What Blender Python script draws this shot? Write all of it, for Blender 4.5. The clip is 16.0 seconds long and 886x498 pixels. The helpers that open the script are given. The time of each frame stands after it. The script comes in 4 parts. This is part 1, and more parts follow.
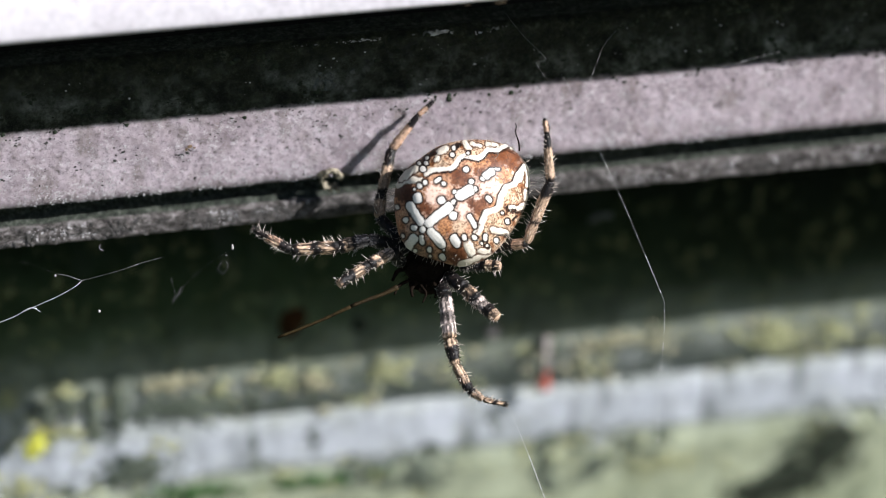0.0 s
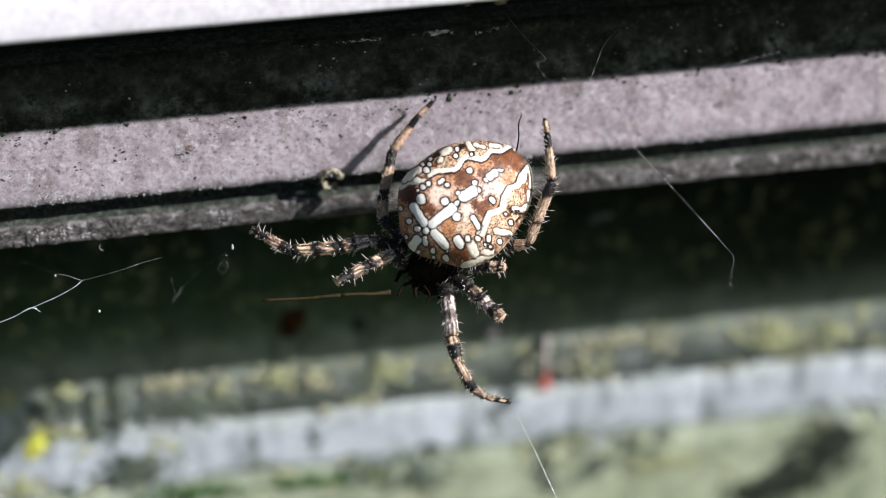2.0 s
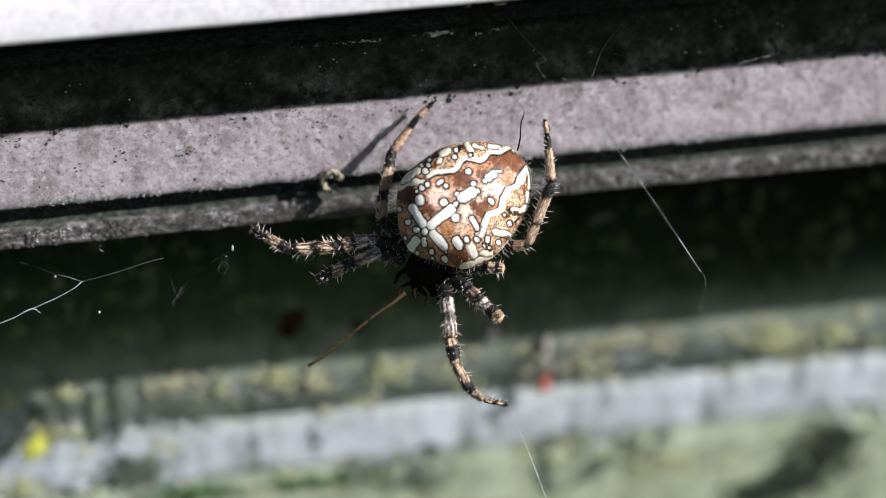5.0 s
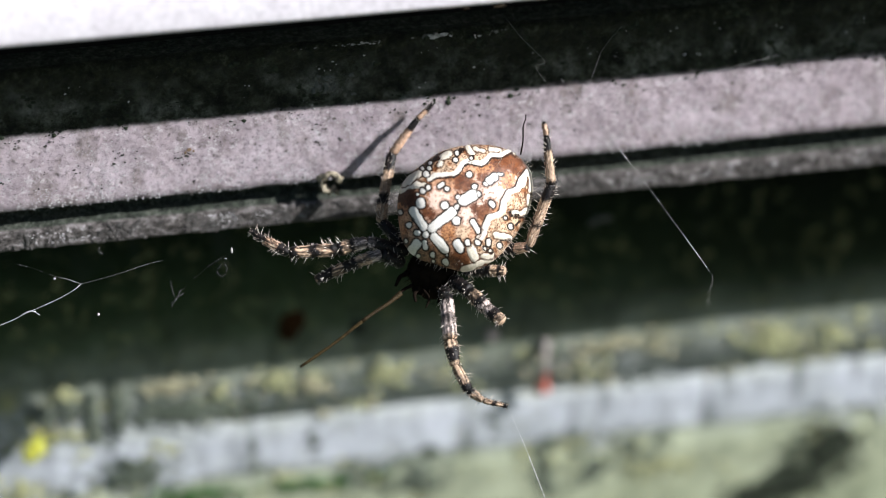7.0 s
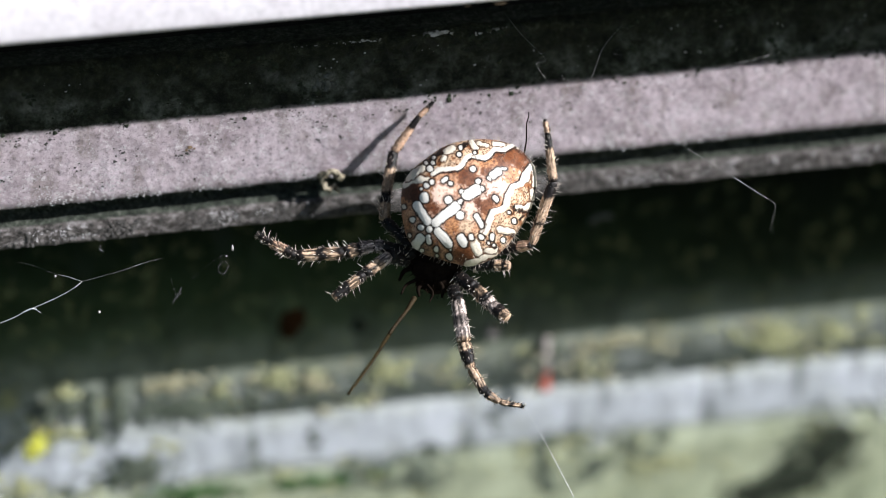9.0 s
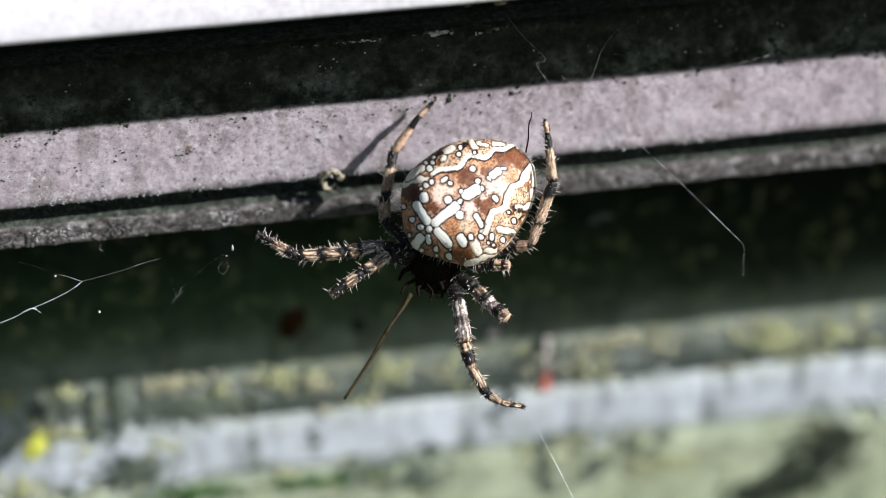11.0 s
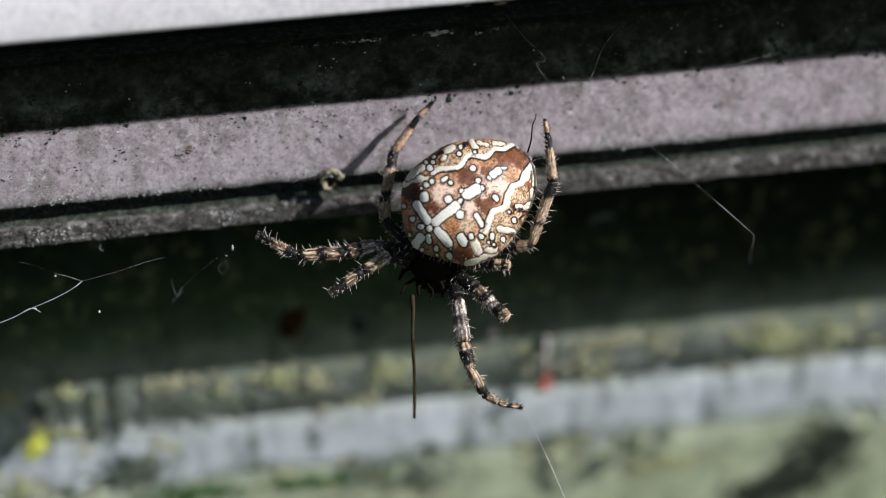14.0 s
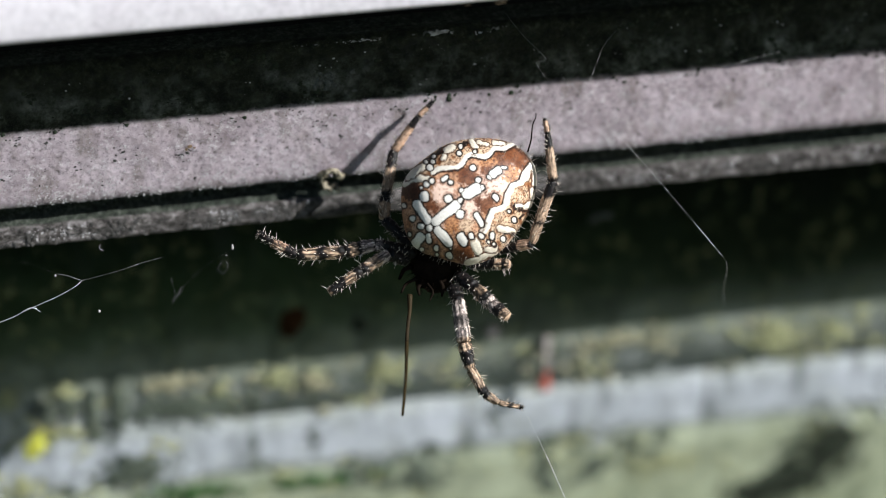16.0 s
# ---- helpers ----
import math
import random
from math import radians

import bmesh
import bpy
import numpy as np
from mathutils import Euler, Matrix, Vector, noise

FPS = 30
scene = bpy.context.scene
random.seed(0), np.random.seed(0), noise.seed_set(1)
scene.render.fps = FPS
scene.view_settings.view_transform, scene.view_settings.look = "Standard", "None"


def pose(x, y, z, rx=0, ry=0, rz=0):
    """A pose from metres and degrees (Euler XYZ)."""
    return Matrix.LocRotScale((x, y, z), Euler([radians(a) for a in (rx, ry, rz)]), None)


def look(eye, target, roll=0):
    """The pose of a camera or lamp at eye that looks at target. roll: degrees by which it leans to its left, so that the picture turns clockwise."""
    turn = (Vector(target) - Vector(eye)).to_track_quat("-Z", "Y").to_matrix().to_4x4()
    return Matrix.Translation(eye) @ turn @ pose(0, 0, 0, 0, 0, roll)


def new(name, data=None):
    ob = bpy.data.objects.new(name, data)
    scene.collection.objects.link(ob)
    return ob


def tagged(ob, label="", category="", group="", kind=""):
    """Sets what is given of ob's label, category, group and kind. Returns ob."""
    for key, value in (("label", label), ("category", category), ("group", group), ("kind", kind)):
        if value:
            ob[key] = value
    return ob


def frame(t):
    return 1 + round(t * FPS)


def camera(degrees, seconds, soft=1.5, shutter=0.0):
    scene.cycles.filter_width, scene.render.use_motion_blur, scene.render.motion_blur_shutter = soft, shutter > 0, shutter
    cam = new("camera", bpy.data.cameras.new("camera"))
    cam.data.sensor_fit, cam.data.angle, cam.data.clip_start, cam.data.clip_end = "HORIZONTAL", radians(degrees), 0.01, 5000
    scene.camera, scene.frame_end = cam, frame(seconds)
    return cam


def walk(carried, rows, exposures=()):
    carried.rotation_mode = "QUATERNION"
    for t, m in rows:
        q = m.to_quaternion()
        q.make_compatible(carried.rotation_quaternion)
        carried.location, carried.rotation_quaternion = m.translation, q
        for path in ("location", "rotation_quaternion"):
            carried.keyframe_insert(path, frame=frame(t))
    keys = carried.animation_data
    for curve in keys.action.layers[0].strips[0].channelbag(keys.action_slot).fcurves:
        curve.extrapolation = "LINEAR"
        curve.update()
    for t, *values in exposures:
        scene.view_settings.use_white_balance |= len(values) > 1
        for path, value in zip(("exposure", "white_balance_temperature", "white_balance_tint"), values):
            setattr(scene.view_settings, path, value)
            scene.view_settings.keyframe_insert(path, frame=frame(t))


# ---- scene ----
# The web's plane faces the viewer: right, up and out of it, all in millimetres from HEART.
MM = 0.001
HEART = Vector((0.0, 0.0, 1.5))
SIGHT = Vector((math.sin(radians(10.3)) * math.cos(radians(30)), math.cos(radians(10.3)) * math.cos(radians(30)), -0.5))
RIGHT = SIGHT.cross(Vector((0, 0, 1))).normalized()
UP = RIGHT.cross(SIGHT).normalized()
WEB = Matrix.Translation(HEART) @ Matrix((RIGHT, UP, -SIGHT)).transposed().to_4x4()

# ---- camera ----
cam = camera(10.66, 16.0, soft=0.65)
cam.data.dof.use_dof, cam.data.dof.focus_distance, cam.data.dof.aperture_fstop = True, 0.4203, 10.8


def aim(right, up):
    """The camera 42 cm from the web, aimed that many millimetres off its middle."""
    return look(HEART - 0.42 * SIGHT, HEART + (right * RIGHT + up * UP) * MM)


walk(cam, [(0, aim(0, 0)), (2.5, aim(0, 0)), (3.0, aim(0, 0.06)), (3.5, aim(0, 0.09)), (4.0, aim(0, 0.09)), (6.5, aim(0, 0.08)), (7.0, aim(0.07, 0.28)),
           (7.5, aim(-0.06, 0.08)), (8.0, aim(0.05, 0.12)), (8.5, aim(0, 0.07)), (9.0, aim(0, 0.07)), (11.5, aim(0, 0.06)),
           (14.0, aim(0, 0.04)), (14.5, aim(0.11, 0.07)), (15.0, aim(0, 0)), (15.5, aim(0.03, 0.02)), (16.0, aim(0, 0))],
     [(0, 1.09, 6320, 9.7), (1.5, 1.09, 6320, 9.7), (3, 1.05, 6320, 7.2), (4, 1.04, 6320, 7.2), (6.5, 0.94, 6320, 8.7), (7, 1.11, 6320, 8.7),
      (7.5, 1.09, 6320, 8.7), (8, 1.45, 6320, 8.7), (8.5, 1.25, 6320, 8.7), (9, 1.09, 6320, 8.7), (11.5, 1.15, 6320, 6.7), (12, 0.81, 6320, 6.7),
      (13, 0.84, 6320, 6.7), (13.5, 0.75, 6320, 6.7), (14, 0.60, 6320, 5.7), (14.5, 0.79, 6320, 5.7), (15, 0.84, 6320, 5.7), (16, 0.85, 6320, 5.7)])

# ---- light ----
world = bpy.data.worlds.new("sky")
scene.world = world
world.use_nodes = True
sky = world.node_tree.nodes.new("ShaderNodeTexSky")
sky.sky_type, sky.sun_disc, sky.sun_elevation, sky.sun_rotation = "NISHITA", False, radians(35.3), radians(115.5)
world.node_tree.links.new(sky.outputs[0], world.node_tree.nodes["Background"].inputs[0])
world.node_tree.nodes["Background"].inputs[1].default_value = 0.05
SUN_FROM = Vector((0.737, -0.351, 0.579))
sun = new("sun", bpy.data.lights.new("sun", "SUN"))
sun.data.energy, sun.data.angle, sun.data.color = 5.0, radians(0.5), (1.0, 0.97, 0.975)
sun.matrix_world = look(HEART + SUN_FROM, HEART)


# ---- materials ----
def shader(name, rough=0.7, specular=0.4, metal=0.0):
    """A node material; returns it, its nodes, its links and its principled node."""
    m = bpy.data.materials.new(name)
    m.use_nodes = True
    nodes, links = m.node_tree.nodes, m.node_tree.links
    p = nodes["Principled BSDF"]
    p.inputs["Roughness"].default_value, p.inputs["Metallic"].default_value = rough, metal
    p.inputs["Specular IOR Level"].default_value = specular
    return m, nodes, links, p


def place(nodes, links, stretch=(1, 1, 1)):
    """Object coordinates in millimetres."""
    c, mp = nodes.new("ShaderNodeTexCoord"), nodes.new("ShaderNodeMapping")
    mp.inputs["Scale"].default_value = [1000 * s for s in stretch]
    links.new(c.outputs["Object"], mp.inputs["Vector"])
    return mp.outputs[0]


def grain(nodes, links, vec, scale, detail=4.0, rough=0.6):
    n = nodes.new("ShaderNodeTexNoise")
    n.inputs["Scale"].default_value, n.inputs["Detail"].default_value, n.inputs["Roughness"].default_value = scale, detail, rough
    links.new(vec, n.inputs["Vector"])
    return n.outputs["Fac"]


def ramp(nodes, links, fac, stops):
    r = nodes.new("ShaderNodeValToRGB")
    while len(r.color_ramp.elements) < len(stops):
        r.color_ramp.elements.new(0.5)
    for e, (at, c) in zip(r.color_ramp.elements, stops):
        e.position, e.color = at, (*c, 1) if len(c) == 3 else c
    links.new(fac, r.inputs[0])
    return r.outputs[0]


def mix(nodes, links, fac, a, b, mode="MIX"):
    m = nodes.new("ShaderNodeMix")
    m.data_type, m.blend_type = "RGBA", mode
    for socket, v in ((m.inputs[0], fac), (m.inputs[6], a), (m.inputs[7], b)):
        if isinstance(v, (int, float)):
            socket.default_value = v
        elif isinstance(v, tuple):
            socket.default_value = (*v, 1)
        else:
            links.new(v, socket)
    return m.outputs[2]


def relief(nodes, links, p, heights, strength=0.6, distance=0.0001):
    """Bumps, one on the other: pairs of height and strength."""
    last = None
    for h, s in heights:
        b = nodes.new("ShaderNodeBump")
        b.inputs["Strength"].default_value, b.inputs["Distance"].default_value = s * strength, distance
        links.new(h, b.inputs["Height"])
        if last:
            links.new(last, b.inputs["Normal"])
        last = b.outputs[0]
    links.new(last, p.inputs["Normal"])


def zone(nodes, links, vec, coord, lo, hi, scale, reach):
    """0 to 1 as a coordinate of vec (millimetres) goes from lo to hi, with a frayed border."""
    g, wob, rng = nodes.new("ShaderNodeSeparateXYZ"), nodes.new("ShaderNodeMath"), nodes.new("ShaderNodeMapRange")
    links.new(vec, g.inputs[0])
    wob.operation = "MULTIPLY_ADD"
    wob.inputs[1].default_value = reach
    links.new(grain(nodes, links, vec, scale, 7, 0.72), wob.inputs[0])
    links.new(g.outputs[coord], wob.inputs[2])
    rng.inputs["From Min"].default_value, rng.inputs["From Max"].default_value = lo + reach / 2, hi + reach / 2
    links.new(wob.outputs[0], rng.inputs["Value"])
    return rng.outputs[0]


def weathered_paint(name, base, light, dark):
    """Old chalky paint on the rail: cloudy tone, pits and pale crusts; moss and painted shade on its sheltered upper
    half, algae in the groove, a gritty lip.
    """
    m, n, l, p = shader(name, 0.85, 0.25)
    v = place(n, l)
    cloud = grain(n, l, v, 0.32, 6, 0.7)
    c = ramp(n, l, cloud, ((0.34, dark), (0.47, base), (0.64, light)))
    # olive weather stains, drawn out downwards
    stain = grain(n, l, place(n, l, (1, 1, 0.55)), 0.5, 5, 0.62)
    c = mix(n, l, ramp(n, l, stain, ((0.5, (0, 0, 0)), (0.66, (0.6,) * 3))), c, (0.22, 0.18, 0.155))
    fine = grain(n, l, v, 2.0, 7, 0.82)
    c = mix(n, l, ramp(n, l, fine, ((0.51, (0, 0, 0)), (0.61, (0.65,) * 3))), c, tuple(0.4 * x for x in dark))
    # pits in clusters
    pit = n.new("ShaderNodeTexVoronoi")
    pit.inputs["Scale"].default_value = 0.9
    l.new(v, pit.inputs["Vector"])
    hole = ramp(n, l, pit.outputs["Distance"], ((0.1, (1, 1, 1)), (0.26, (0, 0, 0))))
    hole = mix(n, l, 1.0, hole, ramp(n, l, grain(n, l, v, 0.8, 5, 0.7), ((0.5, (0, 0, 0)), (0.6, (1, 1, 1)))), "MULTIPLY")
    c = mix(n, l, hole, c, (0.13, 0.11, 0.1))
    crust = grain(n, l, v, 1.4, 8, 0.85)
    c = mix(n, l, ramp(n, l, crust, ((0.545, (0, 0, 0)), (0.62, (0.7,) * 3))), c, (0.78, 0.75, 0.76))
    # moss on the sheltered upper edge; the overhang's shade is painted into it
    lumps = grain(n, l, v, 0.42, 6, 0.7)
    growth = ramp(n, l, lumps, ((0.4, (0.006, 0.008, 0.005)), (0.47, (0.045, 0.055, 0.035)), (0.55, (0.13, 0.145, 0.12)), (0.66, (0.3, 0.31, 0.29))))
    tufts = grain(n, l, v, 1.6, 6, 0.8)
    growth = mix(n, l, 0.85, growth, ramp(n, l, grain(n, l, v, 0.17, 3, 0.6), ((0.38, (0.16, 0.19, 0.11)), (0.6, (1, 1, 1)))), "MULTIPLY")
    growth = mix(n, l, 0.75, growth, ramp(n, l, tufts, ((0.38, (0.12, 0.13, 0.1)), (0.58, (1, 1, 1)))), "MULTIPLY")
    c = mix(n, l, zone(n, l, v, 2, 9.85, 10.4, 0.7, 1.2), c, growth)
    # painted shade that deepens towards the overhang
    mossy_shade = ramp(n, l, grain(n, l, v, 0.9, 6, 0.75), ((0.4, (0.003, 0.004, 0.002)), (0.56, (0.02, 0.025, 0.011)), (0.66, (0.07, 0.075, 0.05))))
    c = mix(n, l, zone(n, l, v, 2, 11.6, 16.0, 0.4, 4.5), c, mossy_shade)
    # dirt frays the lower edge of the face; the lip is bare and gritty, the groove behind it green
    grime = ramp(n, l, fine, ((0.4, (0.014, 0.014, 0.011)), (0.52, (0.07, 0.066, 0.06)), (0.62, (0.34, 0.32, 0.31))))
    low = n.new("ShaderNodeMath")
    low.operation = "SUBTRACT"
    low.inputs[0].default_value = 1.0
    l.new(zone(n, l, v, 2, 2.3, 3.5, 1.1, 1.6), low.inputs[1])
    c = mix(n, l, low.outputs[0], c, grime)
    lip = n.new("ShaderNodeMath")
    lip.operation = "SUBTRACT"
    lip.inputs[0].default_value = 1.0
    l.new(zone(n, l, v, 2, 0.3, 0.9, 1.5, 0.5), lip.inputs[1])
    bare = ramp(n, l, grain(n, l, place(n, l, (0.75, 1, 1.2)), 1.15, 7, 0.85), ((0.41, (0.02, 0.018, 0.016)), (0.5, (0.12, 0.107, 0.1)), (0.58, (0.24, 0.22, 0.215)), (0.67, (0.52, 0.49, 0.49))))
    c = mix(n, l, lip.outputs[0], c, bare)
    green = ramp(n, l, tufts, ((0.38, (0.012, 0.016, 0.011)), (0.52, (0.05, 0.06, 0.045)), (0.64, (0.13, 0.14, 0.115))))
    c = mix(n, l, zone(n, l, v, 1, 11.65, 12.0, 1.2, 0.5), c, green)
    l.new(c, p.inputs["Base Color"])
    dents = grain(n, l, v, 0.75, 5, 0.6)
    relief(n, l, p, ((cloud, 0.3), (dents, 1.0), (fine, 0.55), (crust, 0.9), (pit.outputs["Distance"], 0.3)), 1.0, 0.0007)
    return m


def painted_by_tint(name, rough, specular, fine_scale, strength=0.5, distance=0.00004, sheen=0.0):
    """Colour from the mesh's own tint, with fine grain in it."""
    m, n, l, p = shader(name, rough, specular)
    a = n.new("ShaderNodeVertexColor")
    a.layer_name = "tint"
    v = place(n, l)
    fine = grain(n, l, v, fine_scale, 4, 0.7)
    c = mix(n, l, 0.5, a.outputs[0], ramp(n, l, fine, ((0.3, (0.35, 0.3, 0.27)), (0.6, (1, 1, 1)))), "MULTIPLY")
    l.new(c, p.inputs["Base Color"])
    p.inputs["Sheen Weight"].default_value = sheen
    relief(n, l, p, ((fine, 1.0),), strength, distance)
    return m


def patterned_skin():
    """The back's skin: its own pattern, stippled with brown pores, fine dark seams between the cells of bare skin."""
    m, n, l, p = shader("patterned_skin", 0.5, 0.2)
    a = n.new("ShaderNodeVertexColor")
    a.layer_name = "tint"
    v = place(n, l)
    bare = a.outputs["Alpha"]

    def cells(scale, feature, lo, hi):
        w = n.new("ShaderNodeTexVoronoi")
        w.feature = feature
        w.inputs["Scale"].default_value = scale
        l.new(v, w.inputs["Vector"])
        return ramp(n, l, w.outputs["Distance"], ((lo, (1, 1, 1)), (hi, (0, 0, 0))))

    def both(x, y):
        w = n.new("ShaderNodeMath")
        w.operation = "MULTIPLY"
        l.new(x, w.inputs[0])
        if isinstance(y, float):
            w.inputs[1].default_value = y
        else:
            l.new(y, w.inputs[1])
        return w.outputs[0]

    patchy = ramp(n, l, grain(n, l, v, 1.3, 3), ((0.42, (0, 0, 0)), (0.58, (1, 1, 1))))
    pores = both(both(cells(4.4, "F1", 0.26, 0.5), bare), 0.85)
    seams = both(both(both(cells(1.3, "DISTANCE_TO_EDGE", 0.02, 0.09), bare), patchy), 0.65)
    fine = grain(n, l, v, 6.0, 4, 0.7)
    c = mix(n, l, 0.35, a.outputs["Color"], ramp(n, l, fine, ((0.3, (0.4, 0.34, 0.3)), (0.6, (1, 1, 1)))), "MULTIPLY")
    rust = ramp(n, l, grain(n, l, v, 1.1, 5, 0.7), ((0.37, (0.38, 0.24, 0.16)), (0.52, (1, 1, 1))))
    c = mix(n, l, both(bare, 0.85), c, rust, "MULTIPLY")
    c = mix(n, l, pores, c, (0.07, 0.022, 0.009))
    c = mix(n, l, seams, c, (0.03, 0.014, 0.008))
    l.new(c, p.inputs["Base Color"])
    relief(n, l, p, ((fine, 0.6), (cells(4.2, "F1", 0.1, 0.4), 0.5)), 0.5, 0.00003)
    return m


def mottled(name, stops, scale, rough=0.8, specular=0.3, bump=0.5, distance=0.0002, detail=5):
    m, n, l, p = shader(name, rough, specular)
    v = place(n, l)
    a, b = grain(n, l, v, scale, detail), grain(n, l, v, scale * 6, 4)
    c = ramp(n, l, a, stops)
    c = mix(n, l, 0.45, c, ramp(n, l, b, ((0.3, (0.45,) * 3), (0.65, (1, 1, 1)))), "MULTIPLY")
    l.new(c, p.inputs["Base Color"])
    relief(n, l, p, ((a, 0.6), (b, 0.6)), bump, distance)
    return m


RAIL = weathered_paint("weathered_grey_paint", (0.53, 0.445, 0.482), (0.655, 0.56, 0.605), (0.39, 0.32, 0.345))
BOARD = mottled("white_gloss_paint", ((0.3, (0.66, 0.61, 0.65)), (0.6, (0.76, 0.72, 0.75))), 0.3, 0.45, 0.5, 0.15)
# near-black, to stand for the deep shade in the gap
GAP_SHADE = mottled("gap_black", ((0.3, (0.006, 0.006, 0.006)), (0.7, (0.012, 0.012, 0.011))), 0.8, 0.9, 0.15)


def stained_board(name, bands, low, high, reach, streak, fleck, rough=0.95, darken=0.0):
    """Old board whose colour changes from top to foot: stops of (height 0 to 1, colour); dark runs, and flecks of
    lichen of that colour.
    """
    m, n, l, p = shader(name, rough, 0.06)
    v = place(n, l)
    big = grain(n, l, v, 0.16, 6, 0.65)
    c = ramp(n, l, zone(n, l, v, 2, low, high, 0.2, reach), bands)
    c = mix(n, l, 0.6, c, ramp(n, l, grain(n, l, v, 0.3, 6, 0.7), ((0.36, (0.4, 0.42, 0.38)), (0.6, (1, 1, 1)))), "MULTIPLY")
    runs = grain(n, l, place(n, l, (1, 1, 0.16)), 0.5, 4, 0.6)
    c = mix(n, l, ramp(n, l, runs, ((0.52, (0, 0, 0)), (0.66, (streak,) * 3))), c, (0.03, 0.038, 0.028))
    if darken:
        # mixes the upper part towards near black, more so along the board
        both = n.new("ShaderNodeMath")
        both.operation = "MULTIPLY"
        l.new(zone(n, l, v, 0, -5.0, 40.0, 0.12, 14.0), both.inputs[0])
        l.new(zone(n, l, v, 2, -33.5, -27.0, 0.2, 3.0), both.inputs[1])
        c = mix(n, l, ramp(n, l, both.outputs[0], ((0, (0, 0, 0)), (1, (darken,) * 3))), c, (0.004, 0.006, 0.003))
    spots = grain(n, l, v, 0.62, 7, 0.75)
    c = mix(n, l, ramp(n, l, spots, ((0.56, (0, 0, 0)), (0.64, (fleck[0],) * 3))), c, fleck[1])
    l.new(c, p.inputs["Base Color"])
    relief(n, l, p, ((big, 0.6), (grain(n, l, v, 1.5, 5), 0.6)), 0.6, 0.0003)
    return m


# the rail's shade is painted in: both boards darken upwards to near black
PANEL = stained_board("shaded_algae_board", ((0.0, (0.014, 0.022, 0.011)), (0.5, (0.011, 0.018, 0.009)), (1.0, (0.006, 0.01, 0.005))), -16.5, -2.5, 4.0, 0.35, (0.25, (0.03, 0.034, 0.03)))
LICHEN_BOARD = stained_board("shaded_lichen_board", ((0.0, (0.43, 0.45, 0.47)), (0.09, (0.38, 0.4, 0.4)), (0.17, (0.28, 0.3, 0.27)), (0.27, (0.19, 0.21, 0.165)), (0.37, (0.13, 0.15, 0.11)), (0.48, (0.06, 0.082, 0.046)),
                                                    (0.64, (0.03, 0.046, 0.022)), (0.85, (0.017, 0.028, 0.013)), (1.0, (0.014, 0.022, 0.011))), -38.9, -16.7, 7.5, 0.5, (0.4, (0.3, 0.3, 0.14)), darken=0.8)
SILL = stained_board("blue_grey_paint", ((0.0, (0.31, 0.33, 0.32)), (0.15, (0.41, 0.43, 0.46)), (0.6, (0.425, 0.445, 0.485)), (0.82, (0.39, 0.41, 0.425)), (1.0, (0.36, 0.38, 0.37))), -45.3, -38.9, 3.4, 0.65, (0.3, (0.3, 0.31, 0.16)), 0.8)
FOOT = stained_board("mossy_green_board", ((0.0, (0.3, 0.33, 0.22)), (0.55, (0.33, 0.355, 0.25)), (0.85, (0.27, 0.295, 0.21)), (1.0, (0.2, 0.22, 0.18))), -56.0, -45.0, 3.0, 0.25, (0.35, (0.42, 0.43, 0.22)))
YELLOW = mottled("yellow_lichen", ((0.3, (0.22, 0.23, 0.12)), (0.6, (0.36, 0.365, 0.2))), 1.0, 0.95)
VIVID = mottled("vivid_lichen", ((0.3, (0.36, 0.36, 0.05)), (0.6, (0.6, 0.6, 0.09))), 1.0, 0.95)
OCHRE = mottled("ochre_lichen", ((0.3, (0.22, 0.21, 0.13)), (0.6, (0.34, 0.32, 0.21))), 1.0, 0.95)
MOSS = mottled("dark_moss", ((0.3, (0.008, 0.011, 0.006)), (0.6, (0.024, 0.032, 0.018))), 1.0, 0.95)
CRUST = mottled("pale_crust", ((0.3, (0.42, 0.4, 0.41)), (0.6, (0.68, 0.66, 0.67))), 2.0, 0.7)
DUSTY = mottled("dusty_crust", ((0.36, (0.07, 0.07, 0.065)), (0.58, (0.42, 0.41, 0.4))), 1.2, 0.9, 0.1)
GRIT = mottled("dark_grit", ((0.3, (0.03, 0.028, 0.026)), (0.6, (0.09, 0.085, 0.08))), 2.0, 0.9)
HUSK = mottled("dry_husk", ((0.4, (0.03, 0.024, 0.014)), (0.58, (0.32, 0.28, 0.2))), 2.0, 0.7)
STAIN = mottled("brown_stain", ((0.4, (0.01, 0.005, 0.002)), (0.6, (0.05, 0.022, 0.008))), 2.0, 0.9, 0.05)
RED = mottled("red_skin", ((0.3, (0.3, 0.06, 0.04)), (0.6, (0.42, 0.11, 0.08))), 1.0, 0.5)
STEM = mottled("dull_stem", ((0.3, (0.17, 0.145, 0.13)), (0.6, (0.28, 0.25, 0.235))), 1.0, 0.85)
PALE = mottled("pale_cocoon", ((0.3, (0.4, 0.36, 0.34)), (0.6, (0.6, 0.56, 0.54))), 1.0, 0.8)
RUST = mottled("rust", ((0.3, (0.11, 0.06, 0.03)), (0.6, (0.27, 0.19, 0.13))), 2.5, 0.9)
STRAW = mottled("straw", ((0.3, (0.01, 0.007, 0.003)), (0.6, (0.03, 0.021, 0.008))), 2.0, 0.8, 0.06)
GREEN_MOSS = mottled("bright_moss", ((0.3, (0.02, 0.05, 0.015)), (0.6, (0.06, 0.13, 0.04))), 0.8, 0.95, 0.1)
DULL = mottled("grey_fluff", ((0.3, (0.05, 0.055, 0.05)), (0.6, (0.1, 0.105, 0.095))), 1.0, 0.95, 0.05)
